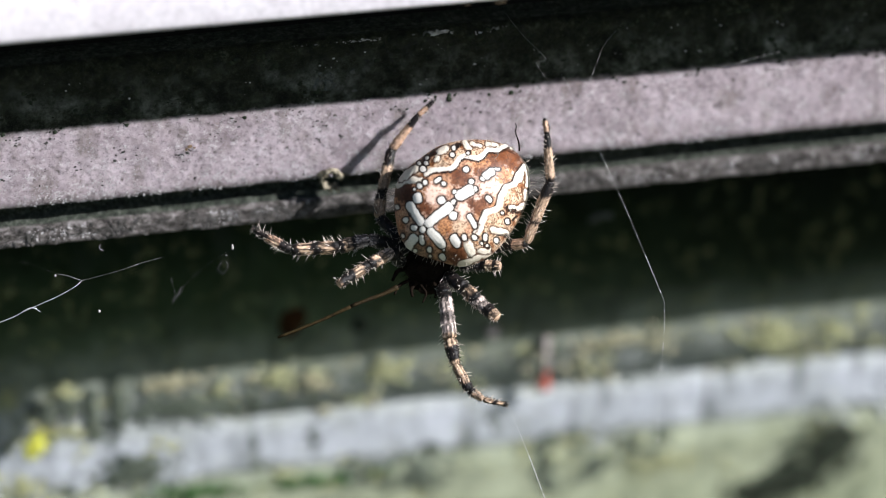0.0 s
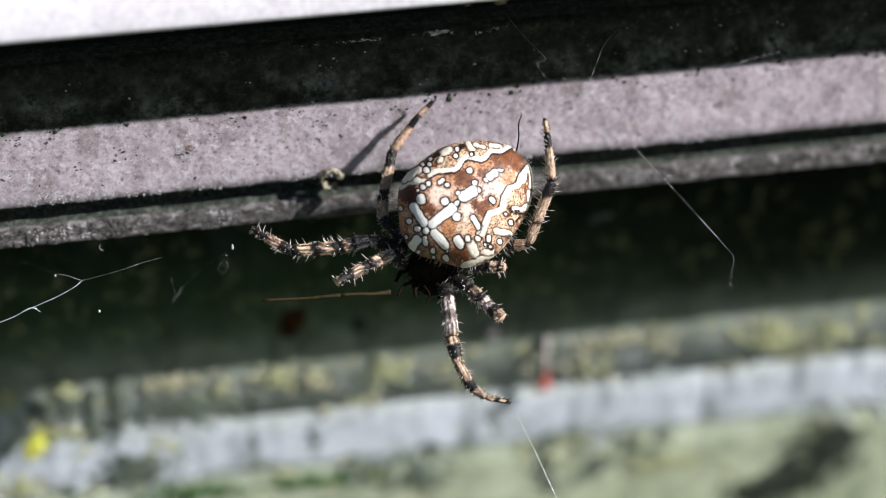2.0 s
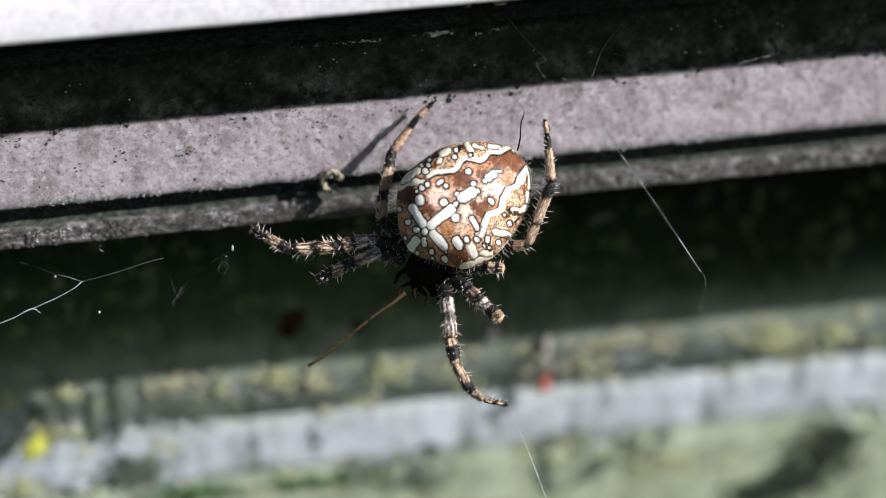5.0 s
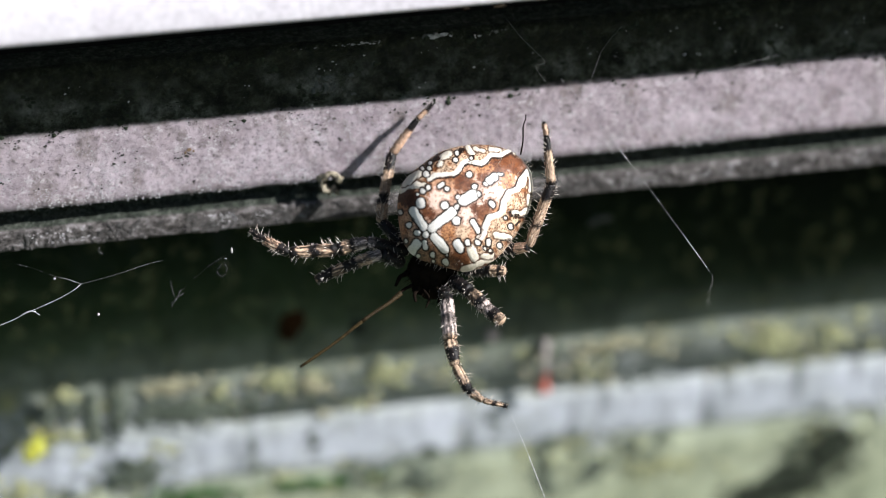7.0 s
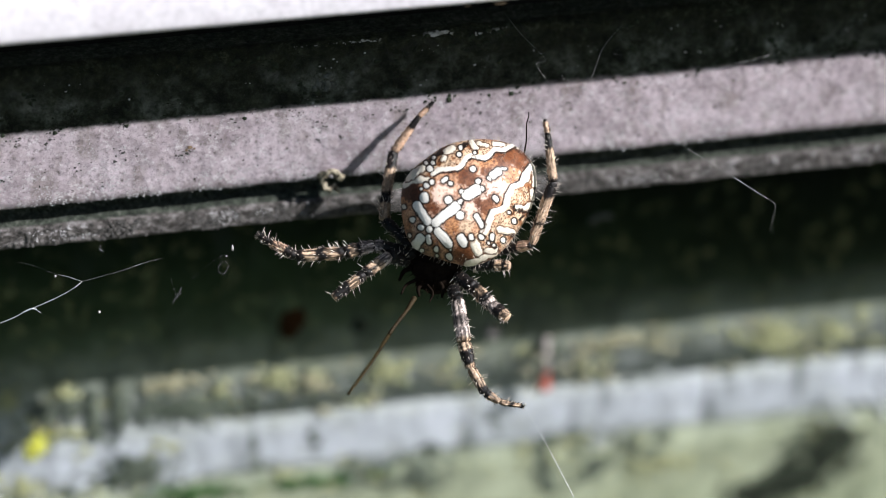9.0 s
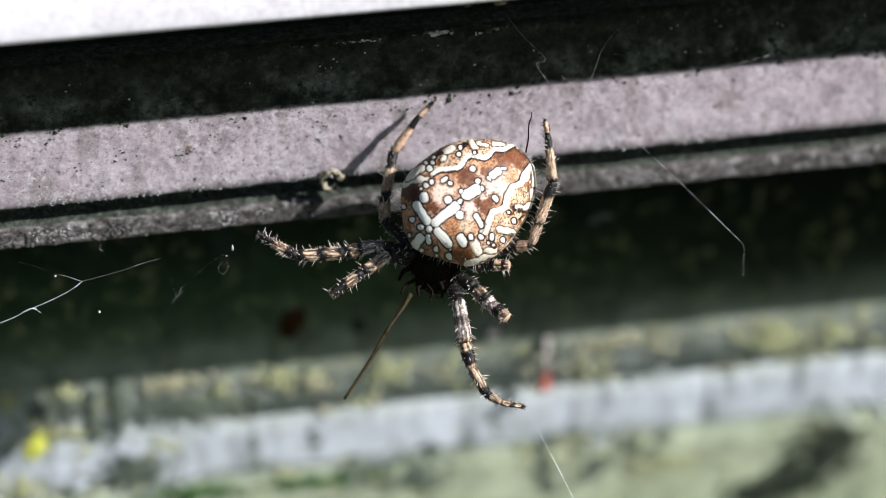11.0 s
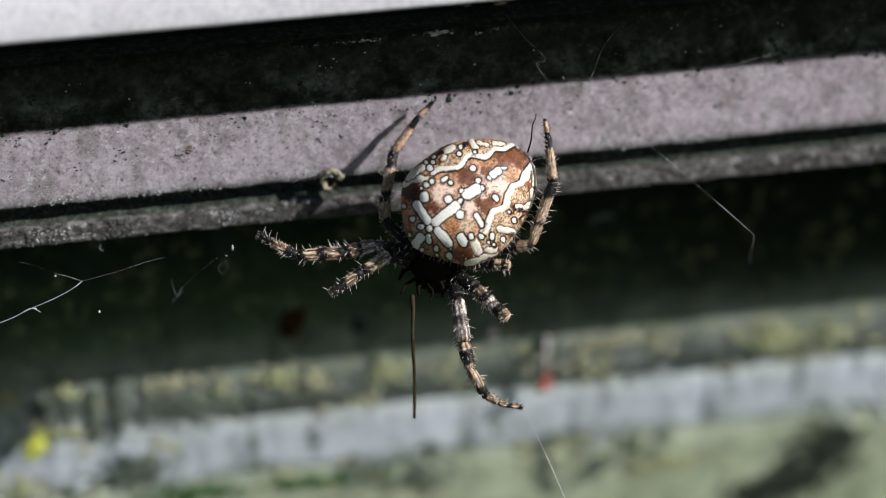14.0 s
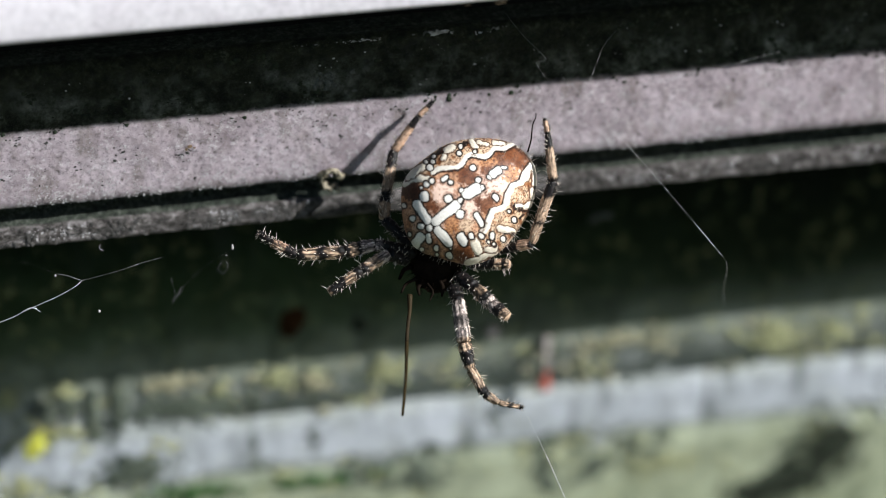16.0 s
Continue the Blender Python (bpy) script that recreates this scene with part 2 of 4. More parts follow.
BARK = mottled("dark_stalk", ((0.3, (0.01, 0.007, 0.003)), (0.6, (0.03, 0.02, 0.008))), 2.0, 0.6, 0.1)
PATCH = mottled("dark_green_algae", ((0.3, (0.04, 0.052, 0.037)), (0.6, (0.1, 0.118, 0.088))), 0.6, 0.9)
SKIN = patterned_skin()
HIDE = painted_by_tint("banded_hide", 0.5, 0.22, 6.0, 0.8, 0.00006)
BRISTLE = mottled("pale_bristle", ((0.3, (0.5, 0.42, 0.34)), (0.6, (0.72, 0.64, 0.55))), 2.0, 0.4)
DOWN = mottled("dark_hair", ((0.3, (0.005, 0.0035, 0.0025)), (0.6, (0.012, 0.0085, 0.006))), 2.0, 0.9, 0.02)
SILK, _n, _l, _p = shader("silk", 0.25, 0.8)
_p.inputs["Base Color"].default_value = (0.5, 0.5, 0.5, 1)
FAINT, _n, _l, _p = shader("fine_silk", 0.3, 0.7)
_p.inputs["Base Color"].default_value = (0.3, 0.3, 0.3, 1)


# ---- building helpers ----
def part(name, bm, material, parent, label=""):
    """A bmesh as one mesh object, in metres, under a thing or a part."""
    me = bpy.data.meshes.new(name)
    bm.to_mesh(me)
    bm.free()
    for f in me.polygons:
        f.use_smooth = True
    me.materials.append(material)
    ob = new(name, me)
    ob.parent = parent
    if label:
        tagged(ob, label)
    return ob


def thing(name, m, label, category, group="", kind=""):
    ob = new(name)
    ob.empty_display_size = 0.002
    ob.matrix_world = m
    return tagged(ob, label, category, group, kind)


def tube(bm, points, radii, sides=8, tint=None, layer=None, rough=0.0):
    """A closed tube through points (millimetres). tint: a function of the way along, 0 to 1."""
    pts = [Vector(p) for p in points]
    total = sum((b - a).length for a, b in zip(pts, pts[1:])) or 1
    rings, gone, side = [], 0.0, None
    for i, p in enumerate(pts):
        along = (pts[min(i + 1, len(pts) - 1)] - pts[max(i - 1, 0)]).normalized()
        if side is None:
            side = along.orthogonal().normalized()
        side = (side - along * side.dot(along)).normalized()
        other = along.cross(side)
        if i:
            gone += (p - pts[i - 1]).length
        ring = []
        for k in range(sides):
            a = 2 * math.pi * k / sides
            r = radii[i] * (1 + rough * noise.noise(Vector((gone * 3, math.cos(a) * 2, math.sin(a) * 2))))
            v = bm.verts.new((p + (side * math.cos(a) + other * math.sin(a)) * r) * MM)
            if layer:
                v[layer] = (*tint(gone / total, a), 1)
            ring.append(v)
        rings.append(ring)
    for a, b in zip(rings, rings[1:]):
        for k in range(sides):
            bm.faces.new((a[k], a[(k + 1) % sides], b[(k + 1) % sides], b[k]))
    bm.faces.new(rings[0][::-1])
    bm.faces.new(rings[-1])


def curve_through(points, steps=6):
    """Catmull-Rom points through the given ones."""
    p = [Vector(q) for q in points]
    p = [2 * p[0] - p[1]] + p + [2 * p[-1] - p[-2]]
    out = []
    for i in range(1, len(p) - 2):
        for k in range(steps):
            t = k / steps
            out.append(0.5 * (2 * p[i] + (p[i + 1] - p[i - 1]) * t + (2 * p[i - 1] - 5 * p[i] + 4 * p[i + 1] - p[i + 2]) * t * t
                              + (3 * p[i] - p[i - 1] - 3 * p[i + 1] + p[i + 2]) * t ** 3))
    return out + [p[-2]]


def blob(bm, centre, size, rough=0.25, seed=0.0, u=10, v=7):
    """An uneven lump with half-axes size, in millimetres."""
    c, rows = Vector(centre), []
    for i in range(1, v):
        ph = math.pi * i / v
        row = []
        for k in range(u):
            th = 2 * math.pi * k / u
            d = Vector((math.sin(ph) * math.cos(th), math.sin(ph) * math.sin(th), math.cos(ph)))
            r = 1 + rough * noise.noise(d * 1.7 + Vector((seed, seed * 0.7, -seed)))
            row.append(bm.verts.new((c + Vector((d.x * size[0], d.y * size[1], d.z * size[2])) * r) * MM))
        rows.append(row)
    top, low = bm.verts.new((c + Vector((0, 0, size[2]))) * MM), bm.verts.new((c - Vector((0, 0, size[2]))) * MM)
    for k in range(u):
        j = (k + 1) % u
        bm.faces.new((top, rows[0][k], rows[0][j]))
        bm.faces.new((low, rows[-1][j], rows[-1][k]))
        for a, b in zip(rows, rows[1:]):
            bm.faces.new((a[k], b[k], b[j], a[j]))


# ---- the window: rails and boards run along x, profiles in y and z (millimetres from HEART) ----
AT_HEART = Matrix.Translation(HEART)
WINDOW = AT_HEART @ Matrix.Translation((0, 0, -0.45 * MM)) @ Matrix.Rotation(-0.0114, 4, "Y")  # the window hangs a little out of level


# the boards under the rail stand 26 mm behind the web: shrunk towards the eye from where their sizes were taken
EYE = HEART - 0.42 * SIGHT
BACK = Matrix.Translation(EYE) @ Matrix.Scale(0.9702, 4) @ Matrix.Translation(-EYE)


def moulding(name, profile, material, label, wear=0.0, fine=(-62, 62), step=0.5, far=400, at=WINDOW):
    """A board of that closed profile along x, its near stretch worn uneven."""
    xs = [-far, -200, -100] + list(np.arange(fine[0], fine[1] + 0.01, step)) + [100, 200, far]
    bm, rings = bmesh.new(), []
    for x in xs:
        ring = []
        for i, (y, z) in enumerate(profile):
            k = Vector((x * 0.35, y, z * 0.6))
            dy = wear * (noise.noise(k) + 0.6 * noise.noise(k * 4.0))
            dz = wear * (noise.noise(k + Vector((9, 3, 1))) + 0.6 * noise.noise(k * 4.0 + Vector((2, 8, 5))))
            ring.append(bm.verts.new(Vector((x, y + dy, z + dz)) * MM))
        rings.append(ring)
    n = len(profile)
    for a, b in zip(rings, rings[1:]):
        for k in range(n):
            bm.faces.new((a[k], b[k], b[(k + 1) % n], a[(k + 1) % n]))
    bm.faces.new(rings[0])
    bm.faces.new(rings[-1][::-1])
    bmesh.ops.recalc_face_normals(bm, faces=bm.faces)
    ob = part(name, bm, material, None)
    ob.matrix_world = at
    return tagged(ob, label, "window frame", kind="structure")


def edge(y, z, r, a0, a1, n=5):
    """An arc about (y, z), degrees."""
    return [(y + r * math.cos(radians(a0 + (a1 - a0) * i / n)), z + r * math.sin(radians(a0 + (a1 - a0) * i / n))) for i in range(n + 1)]


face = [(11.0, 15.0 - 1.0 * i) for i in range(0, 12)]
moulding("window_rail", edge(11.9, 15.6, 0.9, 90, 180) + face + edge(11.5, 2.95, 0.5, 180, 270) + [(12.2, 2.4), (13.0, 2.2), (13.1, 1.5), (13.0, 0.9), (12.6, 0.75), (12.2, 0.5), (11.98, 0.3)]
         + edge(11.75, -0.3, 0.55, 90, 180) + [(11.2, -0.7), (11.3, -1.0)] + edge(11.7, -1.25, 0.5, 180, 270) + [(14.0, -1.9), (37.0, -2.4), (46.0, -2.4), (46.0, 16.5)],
         RAIL, "weathered grey painted window rail with a grooved lip, mossy upper edge with shade painted in", 0.11, step=0.3)
moulding("upper_board", edge(3.42, 23.5, 0.6, 250, 185, 4) + [(3.22, 27.64), (4.52, 32.94), (9.02, 46.14), (14.4, 301.4), (46.0, 301.4), (46.0, 22.9), (12.0, 22.8)],
         BOARD, "overhanging white painted window board in full sun", 0.03, step=1.0, at=AT_HEART @ Matrix.Translation((0, 0, -0.4 * MM)) @ Matrix.Rotation(-0.0065, 4, "Y"))
# a backing added to keep the gap as dark as deep shade
moulding("gap_backing", [(14.5, 16.55), (14.5, 22.7), (33.0, 22.7), (33.0, 16.55)], GAP_SHADE, "added near-black backing that paints deep shade into the gap between two boards", 0.05, step=2.0)
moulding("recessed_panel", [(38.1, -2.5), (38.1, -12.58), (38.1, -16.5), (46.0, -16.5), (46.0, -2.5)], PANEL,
         "recessed green algae-stained board below the rail, shade painted into its dark tone", 0.1, step=1.5, at=BACK @ WINDOW)
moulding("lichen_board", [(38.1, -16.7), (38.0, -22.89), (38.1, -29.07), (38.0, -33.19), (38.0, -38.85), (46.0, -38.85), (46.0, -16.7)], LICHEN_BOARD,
         "recessed lichen-grown green grey board, painted shade above, sunlit at its foot", 0.12, step=1.0, at=BACK @ WINDOW)
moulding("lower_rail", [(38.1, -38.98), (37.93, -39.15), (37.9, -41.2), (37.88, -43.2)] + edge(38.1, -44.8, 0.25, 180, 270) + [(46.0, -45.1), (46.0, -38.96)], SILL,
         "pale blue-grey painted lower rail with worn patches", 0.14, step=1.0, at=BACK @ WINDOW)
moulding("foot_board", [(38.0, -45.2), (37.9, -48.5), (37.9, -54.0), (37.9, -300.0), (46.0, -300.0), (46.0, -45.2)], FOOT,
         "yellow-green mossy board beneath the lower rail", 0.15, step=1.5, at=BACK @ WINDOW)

# the wall that holds the window, and the ground below
WALL = mottled("rough_render", ((0.3, (0.3, 0.29, 0.27)), (0.6, (0.42, 0.4, 0.37))), 0.02)
GROUND = mottled("lawn_and_soil", ((0.36, (0.035, 0.04, 0.02)), (0.6, (0.07, 0.085, 0.035))), 0.004)


def slab(name, low, high, material, label, category):
    """A box between two corners, in metres."""
    bm = bmesh.new()
    bmesh.ops.create_cube(bm, size=1)
    for v in bm.verts:
        v.co = [a + (b - a) * (c + 0.5) for a, b, c in zip(low, high, v.co)]
    ob = part(name, bm, material, None)
    for f in ob.data.polygons:
        f.use_smooth = False
    return tagged(ob, label, category, kind="structure")


slab("wall_left", (-4.0, 0.03, 0.0), (-0.4, 0.3, 2.8), WALL, "rough grey rendered house wall beside the window", "wall")
slab("wall_right", (0.4, 0.03, 0.0), (4.0, 0.3, 2.8), WALL, "rough grey rendered house wall beside the window", "wall")
slab("wall_low", (-0.4, 0.06, 0.0), (0.4, 0.3, 1.21), WALL, "rough grey rendered house wall under the window", "wall")
slab("wall_high", (-0.4, 0.06, 1.8), (0.4, 0.3, 2.8), WALL, "rough grey rendered house wall over the window", "wall")
slab("ground", (-2000.0, -2000.0, -0.5), (2000.0, 2000.0, 0.0), GROUND, "green lawn with bare soil below the window", "ground")

# ---- growth and dirt on the boards ----
def scatter(name, material, count, seed, label, spread, size, squash=0.45, dense=None, u=7, v=5, bar=0.02):
    """Many small lumps pressed on a board. spread: x0, x1, z0, z1 and y; size: least, most."""
    rng, bm = random.Random(seed), bmesh.new()
    x0, x1, z0, z1, y = spread
    done = 0
    while done < count:
        x, z = rng.uniform(x0, x1), rng.uniform(z0, z1)
        if dense and noise.noise(Vector((x * dense, z * dense * 1.4, seed))) < bar:
            continue
        s = size[0] + (size[1] - size[0]) * rng.random() ** 3
        blob(bm, (x, y, z), (s * rng.uniform(0.8, 1.4), s * squash, s * rng.uniform(0.5, 1.1)), 0.9, rng.uniform(0, 90), u, v)
        done += 1
    ob = part(name, bm, material, None)
    ob.matrix_world = BACK @ WINDOW if y > 30 else WINDOW
    return tagged(ob, label, "growth" if "grit" not in name else "dirt", kind="stuff")


scatter("pale_crust_specks", CRUST, 5200, 1, "tiny pale crust specks on grey paint", (-50, 55, 2.9, 10.2, 10.99), (0.008, 0.07), 0.4, 0.2, 6, 4, 0.06)
scatter("pale_crust_rim", CRUST, 3600, 2, "tiny pale crystals along the rail's lower edge", (-42, 30, 2.55, 4.6, 10.99), (0.008, 0.085), 0.45, 0.25, 6, 4, -0.1)
scatter("lip_crust", CRUST, 1300, 3, "pale grains on the rail's lip", (-50, 55, -1.2, 0.25, 11.2), (0.02, 0.1), 0.3, 0.3, 5, 4, 0.1)
scatter("dark_grit_specks", GRIT, 1300, 4, "dark grit in the grey paint", (-50, 55, 2.6, 11.0, 11.0), (0.02, 0.14), 0.15, 0.5, 6, 4, 0.2)
scatter("lip_grit", GRIT, 3600, 5, "dark grit on the rail's lip", (-50, 55, -1.6, 0.3, 11.2), (0.04, 0.17), 0.25, 0.6, 6, 4)
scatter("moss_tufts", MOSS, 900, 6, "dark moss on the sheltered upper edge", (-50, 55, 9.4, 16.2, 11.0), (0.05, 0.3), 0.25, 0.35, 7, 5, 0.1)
scatter("groove_moss", MOSS, 500, 7, "dark moss in the rail's groove", (-50, 55, 0.9, 1.6, 12.95), (0.05, 0.16), 0.5)
scatter("edge_crust", DUSTY, 420, 21, "greyish crust along the rail's top edge", (-14, 8, 15.2, 16.2, 11.1), (0.03, 0.15), 0.5, 0.35, 6, 4)
scatter("crusty_edge", DUSTY, 420, 24, "thick grey crust on the rail's top edge", (0.5, 7.0, 15.5, 16.3, 11.15), (0.05, 0.22), 0.5, 0.5, 6, 4)
scatter("grey_lichen", DULL, 90, 25, "grey lichen among the moss", (-9.6, -5.8, 10.9, 13.2, 11.0), (0.06, 0.3), 0.25, 0.5, 7, 5)
scatter("shade_crust", CRUST, 220, 22, "pale specks among the moss", (-50, 55, 9.5, 15.0, 11.0), (0.02, 0.11), 0.4, 0.3, 6, 4, 0.15)
scatter("yellow_lichen", YELLOW, 420, 8, "yellow lichen on the recessed board", (-60, 60, -39.1, -33.9, 37.95), (0.1, 0.5), 0.2, 0.2, 7, 5, 0.12)
scatter("ochre_lichen", OCHRE, 320, 9, "ochre lichen on the recessed board", (-60, 60, -39.5, -33.4, 37.95), (0.1, 0.55), 0.2, 0.17, 7, 5, 0.14)
scatter("paint_remnants", SILL, 520, 11, "pale paint remnants on the recessed board", (-60, 60, -39.6, -36.6, 37.9), (0.1, 0.6), 0.12, 0.14, 7, 5, 0.0)
scatter("dark_algae_patches", PATCH, 420, 10, "dark algae patches on the recessed board", (-60, 60, -39.5, -33.9, 37.95), (0.12, 0.6), 0.12, 0.15, 7, 5, 0.1)
scatter("rail_algae", PATCH, 240, 14, "green algae stains on the lower rail", (-60, 12, -44.7, -39.1, 37.88), (0.08, 0.5), 0.1, 0.2, 7, 5, 0.15)
scatter("rail_lichen", YELLOW, 170, 15, "yellow lichen on the lower rail", (-60, -20, -44.7, -39.1, 37.88), (0.08, 0.5), 0.12, 0.2, 7, 5, 0.1)
scatter("low_paint_remnants", SILL, 200, 19, "pale paint remnants under the lower rail", (-60, 60, -46.8, -43.7, 37.85), (0.12, 0.8), 0.15, 0.15, 7, 5, 0.08)
scatter("foot_moss", PATCH, 420, 12, "dark moss under the lower rail", (-60, 30, -50.9, -44.3, 37.85), (0.12, 0.8), 0.15, 0.13, 7, 5, 0.12)
scatter("foot_lichen", YELLOW, 380, 13, "yellow lichen under the lower rail", (-60, 60, -52.9, -44.7, 37.85), (0.1, 0.6), 0.15, 0.16, 7, 5, 0.08)


def lump(name, material, spots, label, category):
    """One small uneven thing made of lumps: centre and half-axes."""
    o = Vector(spots[0][0])
    bm = bmesh.new()
    for k, (c, s) in enumerate(spots):
        blob(bm, Vector(c) - o, s, 0.4, k * 3.1 + len(name), 14, 10)
    ob = part(name, bm, material, None)
    ob.matrix_world = (BACK @ AT_HEART if o.y > 30 else AT_HEART) @ Matrix.Translation(o * MM)
    return tagged(ob, label, category)


def cushion(x, z, wide, high, many, stuff, y=37.8):
    """A ragged patch of moss or lichen on the lower boards: many small flecks, thinner towards its border."""
    rng, bm = random.Random(round(100 * x + z)), bmesh.new()
    for i in range(round(many * 2.2)):
        a, q = rng.uniform(0, 6.28), abs(rng.gauss(0, 0.7))
        r = rng.uniform(0.08, 0.36)
        blob(bm, (wide * q * math.cos(a), rng.uniform(-0.05, 0.05), high * q * math.sin(a)), (r * rng.uniform(0.8, 1.5), 0.2, r), 0.6, i + x, 6, 4)
    flat = stuff in (YELLOW, OCHRE, VIVID)
    ob = part("lichen_rosette" if flat else "moss_cushion", bm, stuff, None)
    ob.matrix_world = BACK @ AT_HEART @ Matrix.Translation(Vector((x, y, z)) * MM)
    if flat:
        return tagged(ob, "flat yellow lichen rosette on the lower boards", "lichen", "lichen rosettes", "stuff")
    return tagged(ob, "flat dark green moss cushion on the lower boards", "moss", "moss cushions", "stuff")


for x, z, wide, high, many, stuff in ((-24.7, -45.1, 3.8, 1.0, 56, PATCH), (-18.0, -47.5, 4.4, 0.8, 50, GREEN_MOSS), (-6.0, -47.5, 5.2, 0.6, 44, GREEN_MOSS), (46.5, -49.7, 3.2, 2.6, 190, MOSS),
                                      (44.0, -52.9, 3.4, 2.0, 130, MOSS), (40.5, -54.4, 3.6, 1.8, 120, MOSS), (48.1, -48.1, 1.8, 0.9, 30, MOSS), (-23.6, -43.4, 3.0, 1.0, 40, PATCH), (4.3, -48.6, 3.0, 0.8, 30, PATCH)):
    cushion(x, z, wide, high, many, stuff)
for x, z, wide, high, many, stuff in ((-18.3, -37.6, 4.2, 1.1, 260, PATCH), (-31.9, -36.2, 2.6, 1.2, 26, PATCH), (-25.5, -36.8, 0.5, 2.4, 90, PATCH), (-28.1, -37.3, 0.45, 2.2, 80, PATCH), (-33.8, -40.3, 0.9, 0.9, 34, VIVID),
                                      (-36.2, -35.0, 1.2, 1.3, 24, YELLOW), (-30.8, -34.5, 0.8, 0.8, 16, YELLOW), (-35.1, -45.1, 1.1, 1.1, 16, YELLOW)):
    cushion(x, z, wide, high, many, stuff)
for x, z, wide, high, many, stuff in ((-20.5, -34.6, 2.4, 0.6, 44, OCHRE), (-15.6, -35.8, 0.6, 0.5, 12, YELLOW), (-9.9, -34.9, 1.4, 1.3, 30, YELLOW), (1.5, -35.3, 1.6, 1.4, 26, YELLOW), (-5.9, -36.2, 1.6, 0.9, 20, OCHRE),
                                      (-30.1, -39.3, 1.6, 0.6, 16, YELLOW), (40.9, -36.0, 2.2, 1.8, 60, YELLOW), (24.4, -34.6, 4.0, 0.6, 44, OCHRE), (29.9, -49.5, 4.5, 1.0, 34, YELLOW), (47.0, -36.0, 1.8, 1.2, 30, YELLOW)):
    cushion(x, z, wide, high, many, stuff)

lump("rust_spot", RUST, [((-20.926, 11, 6.434), (0.22, 0.02, 0.17)), ((-20.524, 11, 6.28), (0.12, 0.02, 0.1)), ((-21.237, 11, 6.178), (0.12, 0.02, 0.12))], "small brown rust spot on the grey rail", "rust")
lump("brown_stain", STAIN, [((-8.251, 38, -29.12), (1.1, 0.2, 1.6)), ((-7.399, 38, -28.436), (0.7, 0.2, 1.0))], "dark brown stain on the recessed board", "stain")
lump("green_tuft", MOSS, [((-1.517, 38, -30.034), (0.7, 0.3, 1.0))], "small green moss tuft on the recessed board", "moss")
lump("pale_tuft", STEM, [((11.703, 37.5, -32.003), (0.7, 0.4, 0.8))], "pale fluffy tuft on the recessed board", "fluff")
lump("pale_fluff", DULL, [((19.365, 22, -10.869), (0.9, 0.2, 0.35)), ((18.392, 22, -11.26), (0.4, 0.2, 0.3))], "grey fluff caught below the rail", "fluff")
cocoon = lump("red_bud", RED, [((16.811, 36.2, -37.95), (0.6, 0.5, 0.8)), ((16.968, 36.2, -36.648), (0.3, 0.3, 0.5))], "small red bud hanging on a pale stalk", "bud")
bm = bmesh.new()
o = Vector((16.752, 36.2, -37.811))
tube(bm, curve_through([Vector((16.852, 36.2, -36.504)) - o, Vector((16.988, 36.7, -34.518)) - o, Vector((17.232, 37.7, -33.173)) - o], 5), [0.2 + 0.03 * i for i in range(11)], 8, rough=0.4)
part("stalk", bm, STEM, cocoon, "pale wrapped stalk")
flake = lump("paint_flake", RUST, [((5.75, 3.6, 22.1), (0.55, 0.1, 0.12)), ((2.8, 3.6, 22.15), (0.3, 0.08, 0.08))], "loose brown flake under the white board", "paint flake")

# a dry curled husk that sticks to the rail
husk = thing("curled_husk", AT_HEART @ Matrix.Translation(Vector((-8.348, 10.6, 2.055)) * MM), "small curled dry plant husk stuck to the rail", "husk")
bm = bmesh.new()
tube(bm, [Vector((0.95 * math.cos(a * 0.33) * (1 - a * 0.012), -0.3 + 0.02 * a, 1.1 * math.sin(a * 0.33) * (1 - a * 0.012))) for a in range(0, 18)], [0.08 + 0.2 * abs(math.sin(i * 1.7)) for i in range(18)], 12, rough=2.4)
part("curl", bm, HUSK, husk)

# ---- the spider, in the web's own frame (millimetres: right, up, out) ----
spider = thing("spider", WEB, "brown orb-weaver spider with white cross, hanging in its web", "spider")

CREAM, TAN, BROWN, DEEP, PINK, BLACK = ((0.6, 0.44, 0.3), (0.43, 0.2, 0.085), (0.14, 0.045, 0.014), (0.04, 0.012, 0.005), (0.66, 0.48, 0.39),
                                               (0.008, 0.006, 0.005))
MIDDLE = (1.79, 4.04)
# how far the back's outline lies from its middle, every 15 degrees from the right, turning up
ROUND = (5.57, 6.10, 6.63, 6.62, 6.26, 5.83, 5.58, 5.50, 5.50, 5.47, 5.89, 6.17, 6.07, 6.11, 6.41, 6.26, 5.62, 5.48, 5.64, 5.41, 5.18, 4.98, 4.94, 5.18)
ROUND_AT = tuple(range(0, 360, 15))


def away(x, y, a, b):
    """The distance of points (x, y) from the stretch a to b."""
    dx, dy = b[0] - a[0], b[1] - a[1]
    t = np.clip(((x - a[0]) * dx + (y - a[1]) * dy) / (dx * dx + dy * dy + 1e-9), 0, 1)
    return np.hypot(x - a[0] - t * dx, y - a[1] - t * dy)


def off_line(x, y, line):
    return np.min([away(x, y, a, b) for a, b in zip(line, line[1:])], axis=0)


def cloudy(x, y, scale, seed):
    return np.array([noise.noise(Vector((a * scale, b * scale, seed))) + 0.5 * noise.noise(Vector((a * scale * 2.3, b * scale * 2.3, seed + 5))) for a, b in zip(x, y)])


ZIG_HIGH = [(-1.5, 6.56), (-1.0, 6.93), (0.59, 7.02), (1.05, 7.34), (1.4, 7.96), (1.88, 8.22), (2.99, 7.94), (3.51, 8.27), (3.9, 8.75), (4.71, 8.72), (5.65, 9.21)]
